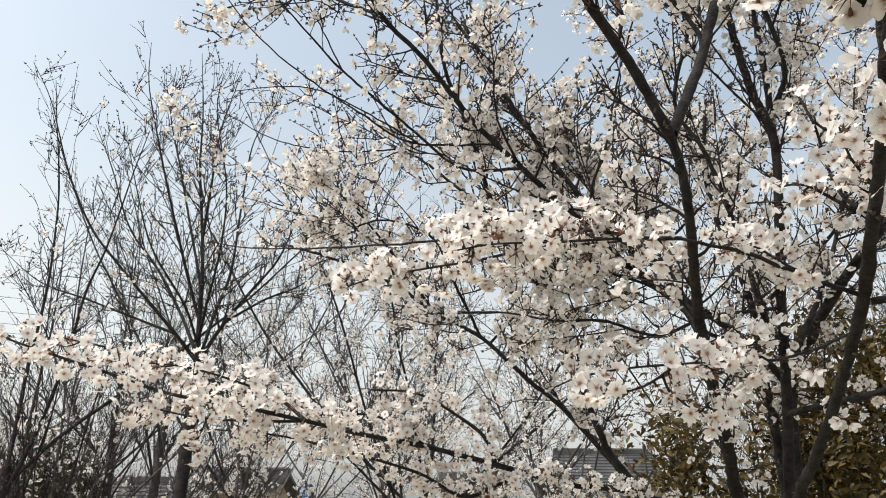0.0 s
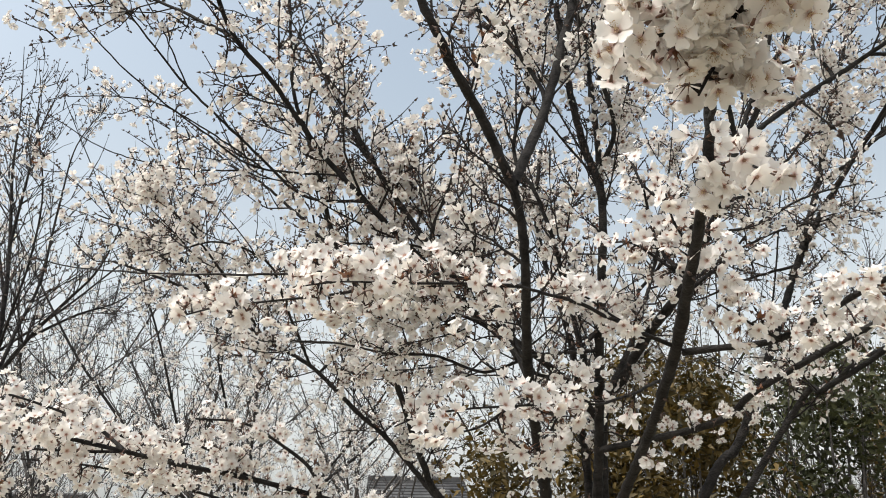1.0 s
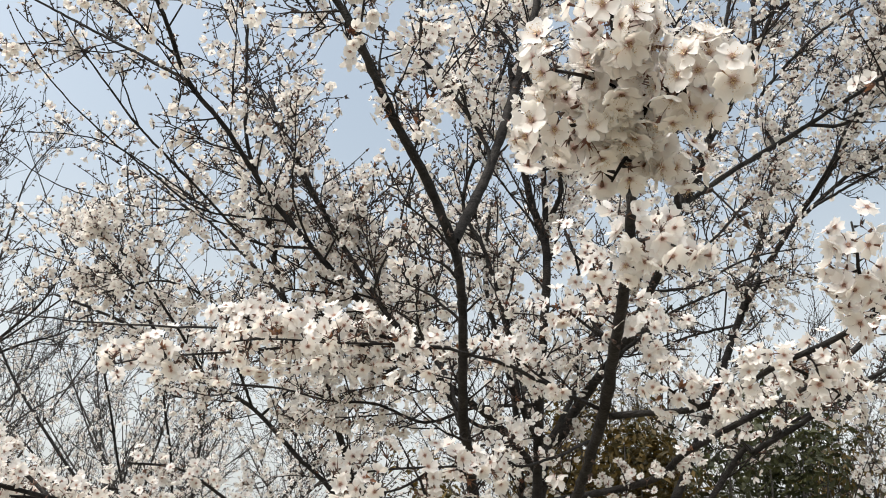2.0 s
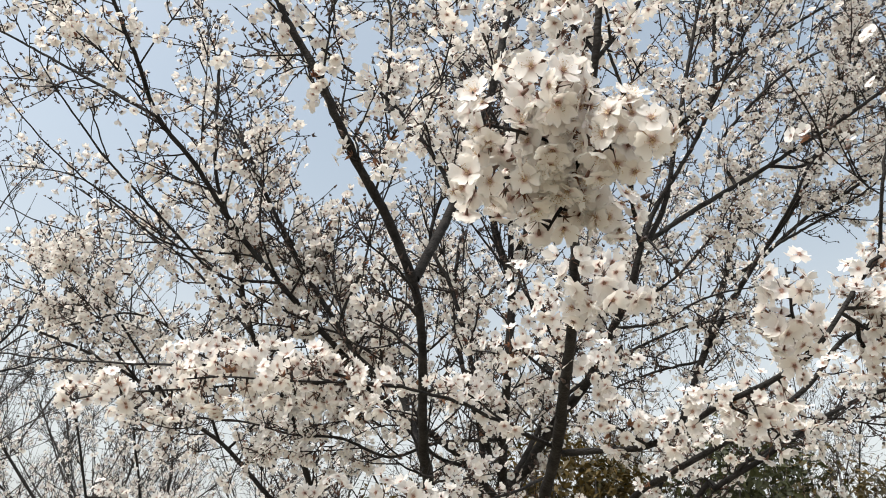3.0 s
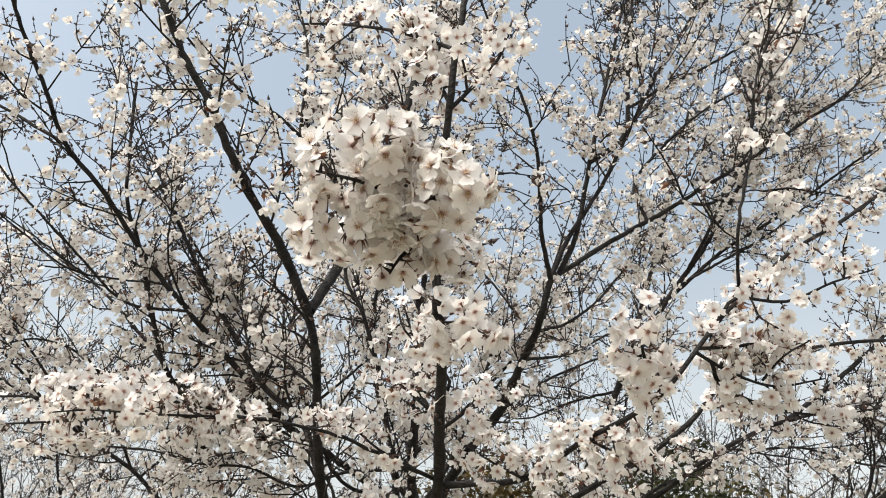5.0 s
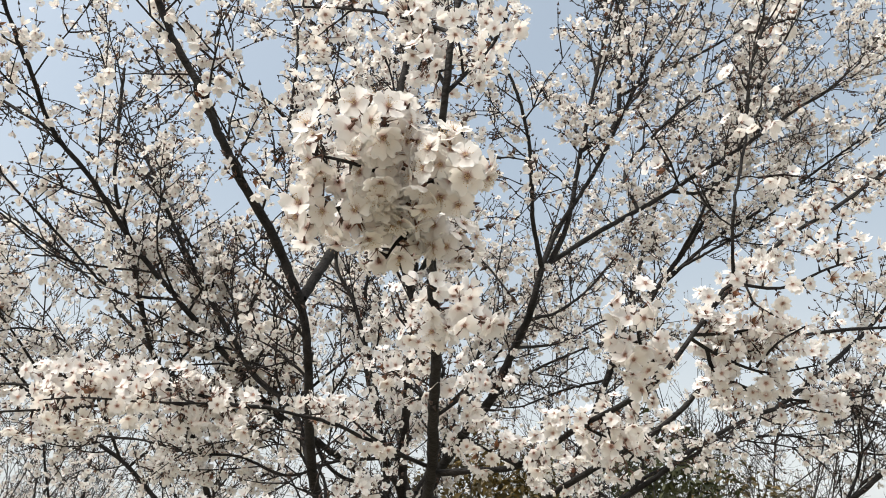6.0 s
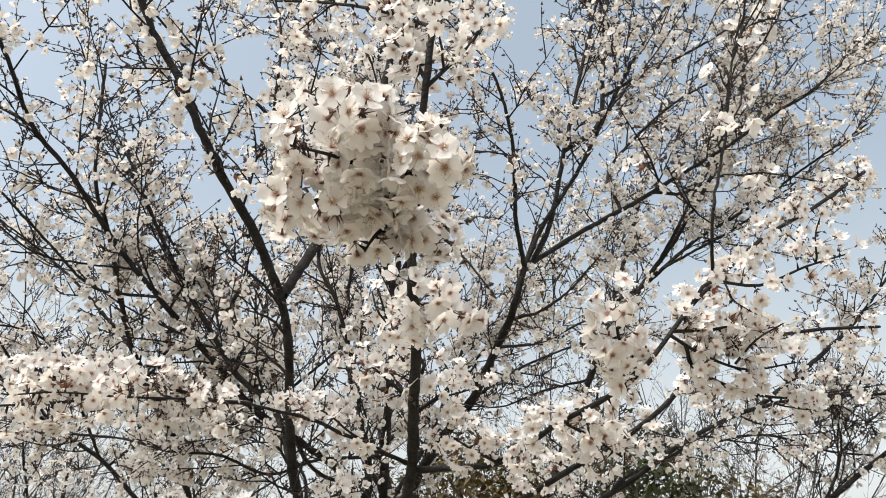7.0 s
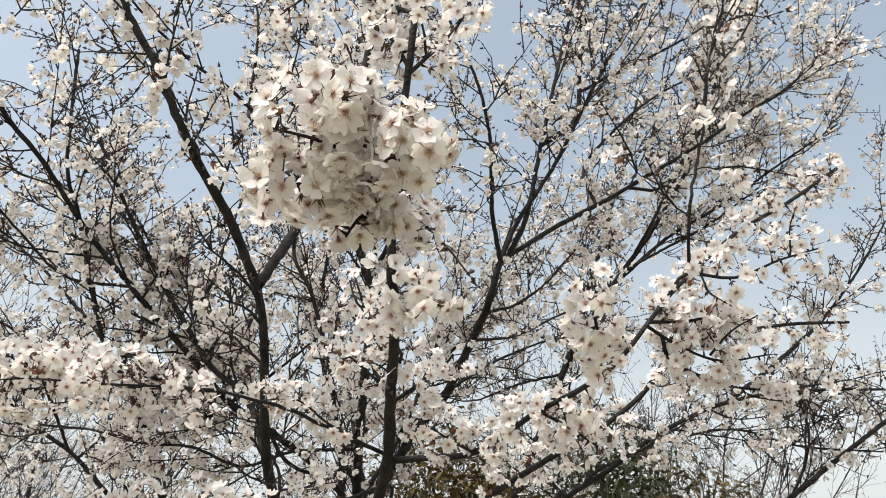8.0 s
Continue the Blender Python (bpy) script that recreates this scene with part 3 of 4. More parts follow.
limb(3.9, [(0.300, 1.261, 2.081, 0.0034), (0.240, 1.243, 2.075, 0.0032), (0.185, 1.249, 2.088, 0.0030), (0.093, 1.255, 2.097, 0.0028), (0.004, 1.275, 2.098, 0.0026), (-0.058, 1.292, 2.095, 0.0024)])
limb(0.12, [(-0.058, 1.292, 2.095, 0.0024), (-0.157, 1.314, 2.098, 0.0021), (-0.268, 1.348, 2.107, 0.0018), (-0.419, 1.425, 2.138, 0.0015), (-0.509, 1.476, 2.170, 0.0012)])
limb(3.0, [(0.117, 1.256, 2.085, 0.0027), (0.027, 1.297, 2.071, 0.0023), (-0.082, 1.328, 2.063, 0.0019), (-0.183, 1.366, 2.060, 0.0016), (-0.268, 1.415, 2.050, 0.0012)])
limb(3.9, [(0.231, 1.245, 2.076, 0.0023), (0.179, 1.218, 2.064, 0.0020), (0.097, 1.207, 2.056, 0.0017), (0.013, 1.214, 2.057, 0.0014), (-0.059, 1.234, 2.052, 0.0011)])
limb(3.6, [(0.220, 1.246, 2.079, 0.0024), (0.151, 1.253, 2.096, 0.0020), (0.080, 1.244, 2.100, 0.0015), (0.027, 1.231, 2.084, 0.0011)])
limb(3.2, [(0.60, 1.45, 2.06, 0.0028), (0.51, 1.42, 2.09, 0.0023), (0.45, 1.42, 2.13, 0.0018), (0.37, 1.35, 2.10, 0.0013)])
limb(3.2, [(0.00, 2.45, 1.88, 0.0062), (-0.03, 2.42, 1.95, 0.0054), (-0.11, 2.40, 2.01, 0.0045), (-0.21, 2.30, 2.05, 0.0035), (-0.32, 2.20, 2.04, 0.0026)])
limb(3.6, [(0.00, 2.50, 1.83, 0.0056), (-0.09, 2.40, 1.79, 0.0047), (-0.20, 2.30, 1.84, 0.0039), (-0.37, 2.20, 1.88, 0.0032), (-0.49, 2.00, 1.89, 0.0023), (-0.62, 1.90, 1.89, 0.0017)])
limb(3, [(-0.40, 1.85, 1.90, 0.0043), (-0.50, 1.90, 1.97, 0.0039), (-0.64, 2.00, 2.01, 0.0036), (-0.79, 2.00, 2.06, 0.0030), (-0.93, 2.00, 2.10, 0.0024), (-1.07, 2.00, 2.13, 0.0019)])
limb(0.1, [(0.75, 1.80, 2.06, 0.0046), (0.58, 1.55, 1.98, 0.0035), (0.47, 1.42, 1.93, 0.0028), (0.44, 1.40, 1.93, 0.0024)])
limb(3.4, [(0.44, 1.40, 1.93, 0.0024), (0.34, 1.35, 1.91, 0.0020), (0.22, 1.30, 1.89, 0.0017), (0.14, 1.27, 1.87, 0.0014), (0.10, 1.25, 1.85, 0.0011)])
limb(3.6, [(0.39, 1.37, 1.92, 0.0023), (0.36, 1.34, 1.87, 0.0019), (0.33, 1.33, 1.84, 0.0015), (0.31, 1.33, 1.82, 0.0011)])
limb(3.4, [(0.29, 1.33, 1.90, 0.0023), (0.23, 1.30, 1.86, 0.0018), (0.18, 1.29, 1.85, 0.0015), (0.15, 1.29, 1.85, 0.0011)])
limb(0.2, [(0.501, 0.963, 2.211, 0.0052), (0.451, 0.841, 2.198, 0.0046), (0.405, 0.744, 2.183, 0.0040)])
limb(6, [(0.405, 0.744, 2.183, 0.0040), (0.361, 0.661, 2.181, 0.0033), (0.328, 0.604, 2.193, 0.0025), (0.315, 0.575, 2.207, 0.0018)])
limb(6, [(0.388, 0.713, 2.182, 0.0034), (0.399, 0.632, 2.154, 0.0027), (0.417, 0.583, 2.150, 0.0021), (0.424, 0.566, 2.156, 0.0014)])
limb(5.5, [(0.367, 0.672, 2.181, 0.0030), (0.314, 0.651, 2.178, 0.0022), (0.266, 0.666, 2.192, 0.0014)])
limb(5, [(0.405, 0.744, 2.183, 0.0030), (0.332, 0.696, 2.152, 0.0022), (0.275, 0.708, 2.136, 0.0014)])
limb(4.4, [(0.425, 0.783, 2.188, 0.0030), (0.391, 0.748, 2.140, 0.0022), (0.379, 0.752, 2.117, 0.0013)])
limb(4.4, [(0.438, 0.812, 2.193, 0.0030), (0.449, 0.759, 2.157, 0.0022), (0.467, 0.765, 2.139, 0.0013)])
limb(5, [(0.529, 1.050, 2.191, 0.0034), (0.546, 0.985, 2.174, 0.0024), (0.561, 0.934, 2.132, 0.0014)])
limb(3.3, [(0.59, 1.26, 2.11, 0.0030), (0.56, 1.28, 2.15, 0.0028), (0.57, 1.35, 2.24, 0.0026), (0.54, 1.30, 2.29, 0.0022), (0.52, 1.30, 2.35, 0.0019)])
limb(3.3, [(0.60, 1.28, 2.10, 0.0035), (0.65, 1.28, 2.14, 0.0030), (0.71, 1.35, 2.19, 0.0025), (0.72, 1.30, 2.21, 0.0019)])
limb(2.1, [(0.45, 0.73, 2.38, 0.0033), (0.44, 0.75, 2.43, 0.0027), (0.43, 0.78, 2.49, 0.0021), (0.43, 0.80, 2.59, 0.0015)])
limb(2.2, [(0.45, 0.73, 2.37, 0.0033), (0.50, 0.75, 2.45, 0.0028), (0.54, 0.76, 2.52, 0.0022), (0.57, 0.78, 2.62, 0.0015)])
limb(2, [(0.46, 0.71, 2.46, 0.0030), (0.39, 0.80, 2.56, 0.0027), (0.32, 0.90, 2.65, 0.0023), (0.25, 0.95, 2.68, 0.0017)])
limb(2.4, [(0.65, 1.46, 2.04, 0.0068), (0.71, 1.42, 2.04, 0.0064), (0.76, 1.34, 2.03, 0.0059), (0.79, 1.25, 2.04, 0.0054), (0.80, 1.13, 2.05, 0.0048), (0.83, 1.03, 2.06, 0.0043), (0.87, 0.97, 2.09, 0.0040), (0.95, 0.97, 2.18, 0.0039), (1.03, 1.00, 2.26, 0.0039), (1.24, 1.06, 2.44, 0.0041), (1.43, 1.10, 2.57, 0.0041), (1.66, 1.15, 2.74, 0.0042)])
limb(4, [(0.87, 0.97, 2.09, 0.0035), (0.82, 0.93, 2.12, 0.0028), (0.80, 0.90, 2.15, 0.0021), (0.80, 0.90, 2.19, 0.0015)])
limb(0.13, [(1.06, 1.00, 2.29, 0.0040), (1.01, 0.90, 2.37, 0.0034), (1.05, 0.88, 2.52, 0.0031), (1.08, 0.87, 2.66, 0.0028), (1.14, 0.87, 2.80, 0.0025)])
limb(3.5, [(0.94, 0.97, 2.17, 0.0033), (1.05, 1.00, 2.20, 0.0026), (1.18, 1.05, 2.26, 0.0019)])
limb(4, [(0.81, 1.12, 2.05, 0.0033), (0.85, 1.10, 2.02, 0.0025), (0.91, 1.12, 2.00, 0.0017)])
limb(2.1, [(1.05, 2.20, 2.06, 0.0099), (1.05, 1.95, 2.09, 0.0084), (1.12, 1.72, 2.14, 0.0073), (1.19, 1.62, 2.18, 0.0065), (1.29, 1.55, 2.26, 0.0060), (1.38, 1.50, 2.37, 0.0055), (1.56, 1.50, 2.44, 0.0051), (1.77, 1.52, 2.50, 0.0047), (2.01, 1.55, 2.55, 0.0042)])
limb(1.2, [(2.36, 2.30, 2.24, 0.0070), (2.45, 2.30, 2.36, 0.0060), (2.50, 2.30, 2.49, 0.0049), (2.48, 2.30, 2.62, 0.0038)])
limb(0.5, [(2.41, 2.20, 2.76, 0.0093), (2.61, 2.20, 2.92, 0.0078), (2.85, 2.20, 3.16, 0.0061), (3.09, 2.20, 3.44, 0.0043)])
limb(0.7, [(1.19, 2.09, 2.88, 0.0097), (1.12, 1.98, 2.98, 0.0086), (1.08, 1.88, 3.08, 0.0075), (1.04, 1.80, 3.19, 0.0065), (0.98, 1.75, 3.33, 0.0056), (0.90, 1.72, 3.47, 0.0048), (0.84, 1.70, 3.64, 0.0039)])
limb(0.9, [(1.19, 2.09, 2.88, 0.0097), (1.25, 2.06, 3.03, 0.0090), (1.37, 2.02, 3.23, 0.0083), (1.47, 1.98, 3.44, 0.0075), (1.60, 1.94, 3.71, 0.0068), (1.81, 1.90, 4.08, 0.0061), (2.08, 1.90, 4.54, 0.0054)])
limb(0.9, [(1.19, 2.09, 2.88, 0.0105), (1.43, 2.15, 3.08, 0.0103), (1.69, 2.18, 3.27, 0.0100), (1.84, 2.12, 3.37, 0.0090), (2.02, 2.05, 3.49, 0.0081), (2.29, 2.00, 3.70, 0.0073), (2.48, 1.95, 3.84, 0.0063), (2.76, 1.90, 4.16, 0.0054)])
limb(0.6, [(1.74, 2.74, 2.79, 0.0153), (1.83, 2.72, 3.02, 0.0138), (1.92, 2.70, 3.28, 0.0122), (2.01, 2.68, 3.55, 0.0105), (2.10, 2.66, 3.83, 0.0087), (2.22, 2.64, 4.21, 0.0068)])
limb(0.7, [(1.28, 2.06, 3.05, 0.0100), (1.33, 2.00, 3.33, 0.0088), (1.39, 1.96, 3.61, 0.0076), (1.47, 1.94, 3.92, 0.0064), (1.54, 1.92, 4.23, 0.0049)])
limb(0.7, [(1.46, 1.98, 3.44, 0.0106), (1.49, 1.96, 3.67, 0.0088), (1.52, 1.94, 3.94, 0.0070), (1.57, 1.94, 4.19, 0.0050)])
limb(0.25, [(1.66, 2.40, 2.31, 0.0068), (2.01, 2.50, 2.46, 0.0065), (2.37, 2.55, 2.55, 0.0059), (2.64, 2.50, 2.49, 0.0049), (3.05, 2.50, 2.50, 0.0041)])
limb(0.8, [(2.03, 2.70, 3.23, 0.0108), (2.24, 2.60, 3.42, 0.0094), (2.50, 2.50, 3.59, 0.0079), (2.78, 2.40, 3.80, 0.0064), (3.09, 2.30, 4.03, 0.0048)])
limb(0.6, [(0.47, 1.69, 2.77, 0.0069), (0.39, 1.72, 2.93, 0.0064), (0.28, 1.70, 3.03, 0.0056), (0.16, 1.62, 3.04, 0.0046), (0.04, 1.55, 3.09, 0.0037), (-0.05, 1.50, 3.15, 0.0029)])
limb(0.6, [(0.33, 1.90, 3.13, 0.0065), (0.33, 1.88, 3.30, 0.0054), (0.32, 1.86, 3.46, 0.0043), (0.27, 1.85, 3.65, 0.0031)])
limb(0.7, [(0.83, 2.15, 2.94, 0.0088), (0.78, 2.10, 3.11, 0.0079), (0.69, 2.00, 3.22, 0.0068), (0.57, 2.00, 3.45, 0.0060), (0.40, 2.00, 3.69, 0.0051), (0.27, 2.00, 3.91, 0.0042)])
limb(0.7, [(1.92, 2.15, 3.35, 0.0073), (2.08, 2.15, 3.58, 0.0065), (2.25, 2.15, 3.89, 0.0056), (2.37, 2.15, 4.23, 0.0045), (2.49, 2.15, 4.63, 0.0034)])
limb(0.7, [(2.02, 2.40, 3.34, 0.0079), (2.16, 2.40, 3.57, 0.0069), (2.39, 2.38, 3.86, 0.0059), (2.61, 2.36, 4.13, 0.0048), (2.89, 2.34, 4.48, 0.0036)])
limb(0.7, [(1.67, 2.30, 3.48, 0.0077), (1.86, 2.30, 3.73, 0.0068), (2.08, 2.30, 3.95, 0.0058), (2.35, 2.30, 4.16, 0.0047), (2.70, 2.30, 4.51, 0.0035)])
limb(0.7, [(1.62, 1.95, 3.66, 0.0071), (1.83, 1.95, 3.82, 0.0059), (2.08, 1.95, 4.03, 0.0045), (2.32, 1.95, 4.31, 0.0031)])
limb(0.7, [(2.02, 2.60, 3.23, 0.0082), (2.23, 2.60, 3.37, 0.0071), (2.49, 2.60, 3.54, 0.0060), (2.78, 2.60, 3.77, 0.0048), (3.11, 2.60, 4.04, 0.0036)])
limb(0.12, [(-0.22, 2.10, 2.71, 0.0034), (-0.35, 2.05, 2.77, 0.0030), (-0.50, 2.00, 2.86, 0.0026), (-0.62, 1.95, 2.95, 0.0023), (-0.69, 1.90, 3.02, 0.0019), (-0.75, 1.88, 3.11, 0.0016)])
limb(0.2, [(-0.09, 2.20, 2.68, 0.0050), (-0.24, 2.15, 2.79, 0.0043), (-0.43, 2.10, 2.95, 0.0038), (-0.53, 2.05, 3.05, 0.0032), (-0.60, 2.00, 3.12, 0.0026), (-0.67, 2.00, 3.22, 0.0021)])
limb(0.12, [(-0.30, 2.07, 2.76, 0.0027), (-0.47, 2.05, 2.85, 0.0022), (-0.60, 2.05, 2.87, 0.0018), (-0.72, 2.05, 2.86, 0.0013)])
limb(0.12, [(-0.43, 2.10, 2.95, 0.0028), (-0.52, 2.08, 3.13, 0.0024), (-0.60, 2.08, 3.26, 0.0019), (-0.67, 2.08, 3.40, 0.0015)])
limb(0.12, [(-0.45, 2.60, 2.95, 0.0033), (-0.60, 2.60, 2.96, 0.0027), (-0.78, 2.60, 3.01, 0.0022), (-0.96, 2.60, 3.12, 0.0017)])
limb(0.5, [(0.76, 2.40, 2.30, 0.0084), (0.70, 2.35, 2.55, 0.0080), (0.62, 2.30, 2.77, 0.0076), (0.55, 2.30, 2.93, 0.0072), (0.61, 2.30, 3.18, 0.0069), (0.70, 2.30, 3.51, 0.0067), (0.79, 2.30, 3.86, 0.0065), (0.88, 2.30, 4.26, 0.0062)])
limb(3.6, [(0.766, 1.320, 2.028, 0.0030), (0.697, 1.282, 2.041, 0.0022), (0.633, 1.260, 2.065, 0.0013)])
limb(3.4, [(0.941, 0.976, 2.166, 0.0034), (1.017, 1.002, 2.150, 0.0027), (1.120, 1.028, 2.144, 0.0021), (1.247, 1.048, 2.178, 0.0014)])
limb(3.4, [(1.093, 1.020, 2.149, 0.0026), (1.103, 0.968, 2.174, 0.0019), (1.145, 0.944, 2.199, 0.0013)])
limb(3.2, [(0.575, 1.212, 2.134, 0.0028), (0.533, 1.178, 2.169, 0.0020), (0.516, 1.159, 2.211, 0.0013)])
limb(0.35, [(1.135, 2.436, 2.553, 0.0075), (1.334, 2.516, 2.700, 0.0060), (1.579, 2.580, 2.836, 0.0045), (1.881, 2.627, 2.936, 0.0030)])
limb(0.35, [(1.163, 2.299, 2.679, 0.0070), (1.367, 2.382, 2.758, 0.0056), (1.620, 2.416, 2.902, 0.0042), (1.898, 2.468, 3.002, 0.0028)])
limb(0.3, [(1.172, 2.194, 2.737, 0.0070), (1.350, 2.280, 2.841, 0.0056), (1.528, 2.316, 3.014, 0.0042), (1.675, 2.278, 3.226, 0.0028)])
limb(0.4, [(1.729, 2.753, 2.779, 0.0070), (1.604, 2.904, 2.772, 0.0056), (1.471, 3.070, 2.742, 0.0042), (1.365, 3.184, 2.793, 0.0028)])
limb(1.3, [(-0.392, 3.100, 2.632, 0.0068), (-0.517, 2.964, 2.738, 0.0055), (-0.656, 2.890, 2.824, 0.0043), (-0.824, 2.845, 2.872, 0.0030)])
limb(1.3, [(-0.242, 3.102, 2.522, 0.0068), (-0.332, 2.871, 2.616, 0.0055), (-0.446, 2.716, 2.732, 0.0043), (-0.541, 2.631, 2.818, 0.0030)])
limb(1.2, [(-0.062, 3.104, 2.422, 0.0068), (-0.153, 2.857, 2.565, 0.0058), (-0.216, 2.697, 2.666, 0.0049), (-0.382, 2.652, 2.713, 0.0040), (-0.563, 2.667, 2.661, 0.0030)])
limb(3.4, [(0.590, 1.209, 2.161, 0.0034), (0.550, 1.214, 2.212, 0.0027), (0.509, 1.224, 2.256, 0.0021), (0.496, 1.229, 2.301, 0.0014)])
limb(3.3, [(0.597, 1.274, 2.107, 0.0034), (0.562, 1.287, 2.141, 0.0027), (0.513, 1.307, 2.188, 0.0021), (0.478, 1.321, 2.192, 0.0014)])
limb(3.4, [(-0.322, 2.103, 1.911, 0.0040), (-0.438, 1.981, 1.953, 0.0034), (-0.566, 1.902, 1.993, 0.0027), (-0.687, 1.859, 2.022, 0.0021), (-0.826, 1.844, 2.032, 0.0014)])
limb(3.2, [(-0.401, 1.853, 1.901, 0.0034), (-0.524, 1.834, 1.898, 0.0027), (-0.645, 1.822, 1.905, 0.0021), (-0.787, 1.820, 1.936, 0.0014)])
limb(3.2, [(-0.180, 2.318, 1.911, 0.0038), (-0.312, 2.198, 1.974, 0.0030), (-0.446, 2.143, 1.950, 0.0022), (-0.559, 2.074, 1.966, 0.0014)])
limb(2.8, [(1.031, 0.967, 2.272, 0.0034), (1.111, 0.942, 2.265, 0.0027), (1.214, 0.937, 2.314, 0.0021), (1.314, 0.937, 2.355, 0.0014)])
limb(2.4, [(1.030, 1.044, 2.139, 0.0034), (1.152, 1.072, 2.119, 0.0027), (1.274, 1.084, 2.125, 0.0021), (1.389, 1.088, 2.149, 0.0014)])

# limbs of the far side of the crown, which leave the main stems well above the fork
stems = [g for g in GROWN[1:8] if g[-1, 2] > 2.6]
for k in range(5):
    g = stems[k % len(stems)]
    high = g[(g[:, 2] > 2.1) & (g[:, 2] < 3.1)]
    start = high[trng.integers(len(high))]
    az = radians(trng.uniform(-25, 100))
    el, ln = radians(trng.uniform(40, 72)), trng.uniform(1.0, 2.0)
    p, q = start[:3].copy(), [tuple(start[:3]) + (min(start[3] * 0.8, 0.012),)]
    for i in range(6):
        el2 = el + radians(4 * i - 6)
        az += trng.normal(0, 0.07)
        p = p + ln / 6 * np.array([math.cos(az) * math.cos(el2), math.sin(az) * math.cos(el2), math.sin(el2)])
        q.append((*p, min(start[3] * 0.8, 0.012) * (1 - (i + 1) / 7)))
    limb(trng.uniform(0.7, 1.1), q)


# ---- bare trees ----
def bare_tree(x, y, height, trunk_r, seed, lean=(0, 0), flowers=0.04, fork=0.28, spread=0.55, label="", detail=1.0, bark=None, count=8, given=None, splay=0.75, bud=1.0, stout=1.0):
    """A leafless tree that fans out upwards, its twigs set with buds and a few early blossoms."""
    rng = np.random.default_rng(seed)
    bark = bark or GREYBARK
    thing = tagged(new("cherry_tree" if flowers > 0.04 else "bare_tree"), label or "leafless budding tree with fanned grey-brown branches", "tree", "young cherry trees" if flowers > 0.04 else "bare trees")
    thing.location = (x, y, 0)
    h = height * fork
    top = np.array([lean[0] * h, lean[1] * h, h])
    main = spline([(0, 0, -0.1, trunk_r * 1.35), (0, 0, 0.1, trunk_r * 1.05), (*(top * 0.6), trunk_r * 0.9), (*top, trunk_r * 0.75)], 0.08)
    tb = Tubes(12)
    tb.add(main, 0.04, rng)
    tb.make("trunk", bark, thing)
    b, fine = Bloom(), Tubes(3)
    b.size, b.bud = 0.95, bud
    for k in range(len(given) if given else count):
        az = k * 2.4 + rng.normal(0, 0.3)
        el = rng.uniform(0.45, 1.0) * spread if k else 0.04
        d = np.array([math.cos(az) * math.sin(el), math.sin(az) * math.sin(el), math.cos(el)])
        start = top * rng.uniform(0.78, 1.0) if k else top
        ln = (height - h) * rng.uniform(0.7, 1.0) / math.cos(el * 0.8)
        r = trunk_r * rng.uniform(0.14, 0.3)
        pts = [np.append(start, r)]
        p, n = start.copy(), 9
        for i in range(n):
            d = unit(d + rng.normal(0, 0.06, 3) + np.array([0, 0, 0.05 if i > 2 else 0.0]))
            p = p + d * ln / n
            pts.append(np.append(p, r * (1 - (i + 1) / n) + 0.003))
        line = spline(given[k] if given else pts, 0.07)
        line[:, 3] *= 0.78
        limb_tube = Tubes(7)
        limb_tube.add(line, 0.04, rng)
        limb_tube.make("limb", bark, thing)
        m = int(24 * detail)
        for j in range(m):
            i = int(len(line) * rng.uniform(0.12, 0.97))
            i = min(i, len(line) - 2)
            tan = unit(line[i + 1, :3] - line[i, :3])
            out = unit(unit(np.cross(tan, rng.standard_normal(3))) * splay + tan + np.array([0, 0, 0.3]))
            tl = rng.uniform(0.1, 0.3) * (height - h) * (1 - 0.6 * i / len(line))
            tw = grow(line[i, :3], out, tl, min(0.0036 * stout, line[i, 3] * 0.5), rng, 0.3, 0.10, 6)
            fine.add(tw)
            clothe(tw, b, rng, flowers, 0.10, (2, 4), 0.2)
            for _ in range(int(4 * detail)):
                q = rng.integers(1, len(tw) - 1)
                d2 = unit(tw[q + 1, :3] - tw[q, :3])
                o2 = unit(unit(np.cross(d2, rng.standard_normal(3))) * 0.8 * splay + d2 + np.array([0, 0, 0.25]))
                t2 = grow(tw[q, :3], o2, tl * rng.uniform(0.25, 0.6), 0.0024 * stout, rng, 0.2, 0.10, 4)
                fine.add(t2)
                clothe(t2, b, rng, flowers, 0.085, (2, 4), 0.2)
    tagged(fine.make("twigs", TWIG, thing), kind="stuff")
    finish(b, thing, rng, 0, TINY)
    return thing


FAN = []
FAN.append([(0.04, 0.00, 2.52, 0.0226), (0.01, 0.00, 2.85, 0.0197), (-0.01, 0.00, 3.20, 0.0166), (-0.05, 0.02, 3.50, 0.0133), (-0.13, 0.04, 3.98, 0.0099), (-0.17, 0.06, 4.41, 0.0062), (-0.25, 0.10, 4.90, 0.0023)])
FAN.append([(0.02, 0.00, 2.71, 0.0164), (0.19, -0.08, 2.93, 0.0135), (0.36, -0.15, 3.11, 0.0106), (0.50, -0.20, 3.26, 0.0077), (0.59, -0.25, 3.45, 0.0048), (0.69, -0.30, 3.83, 0.0020)])
FAN.append([(0.03, 0.00, 2.71, 0.0148), (0.05, 0.10, 3.02, 0.0127), (0.09, 0.20, 3.34, 0.0105), (0.08, 0.30, 3.90, 0.0081), (0.10, 0.35, 4.35, 0.0054), (0.25, 0.40, 4.73, 0.0024)])
FAN.append([(-0.05, 0.02, 3.46, 0.0122), (-0.01, -0.04, 3.86, 0.0090), (0.03, -0.10, 4.19, 0.0056), (0.12, -0.15, 4.48, 0.0022)])
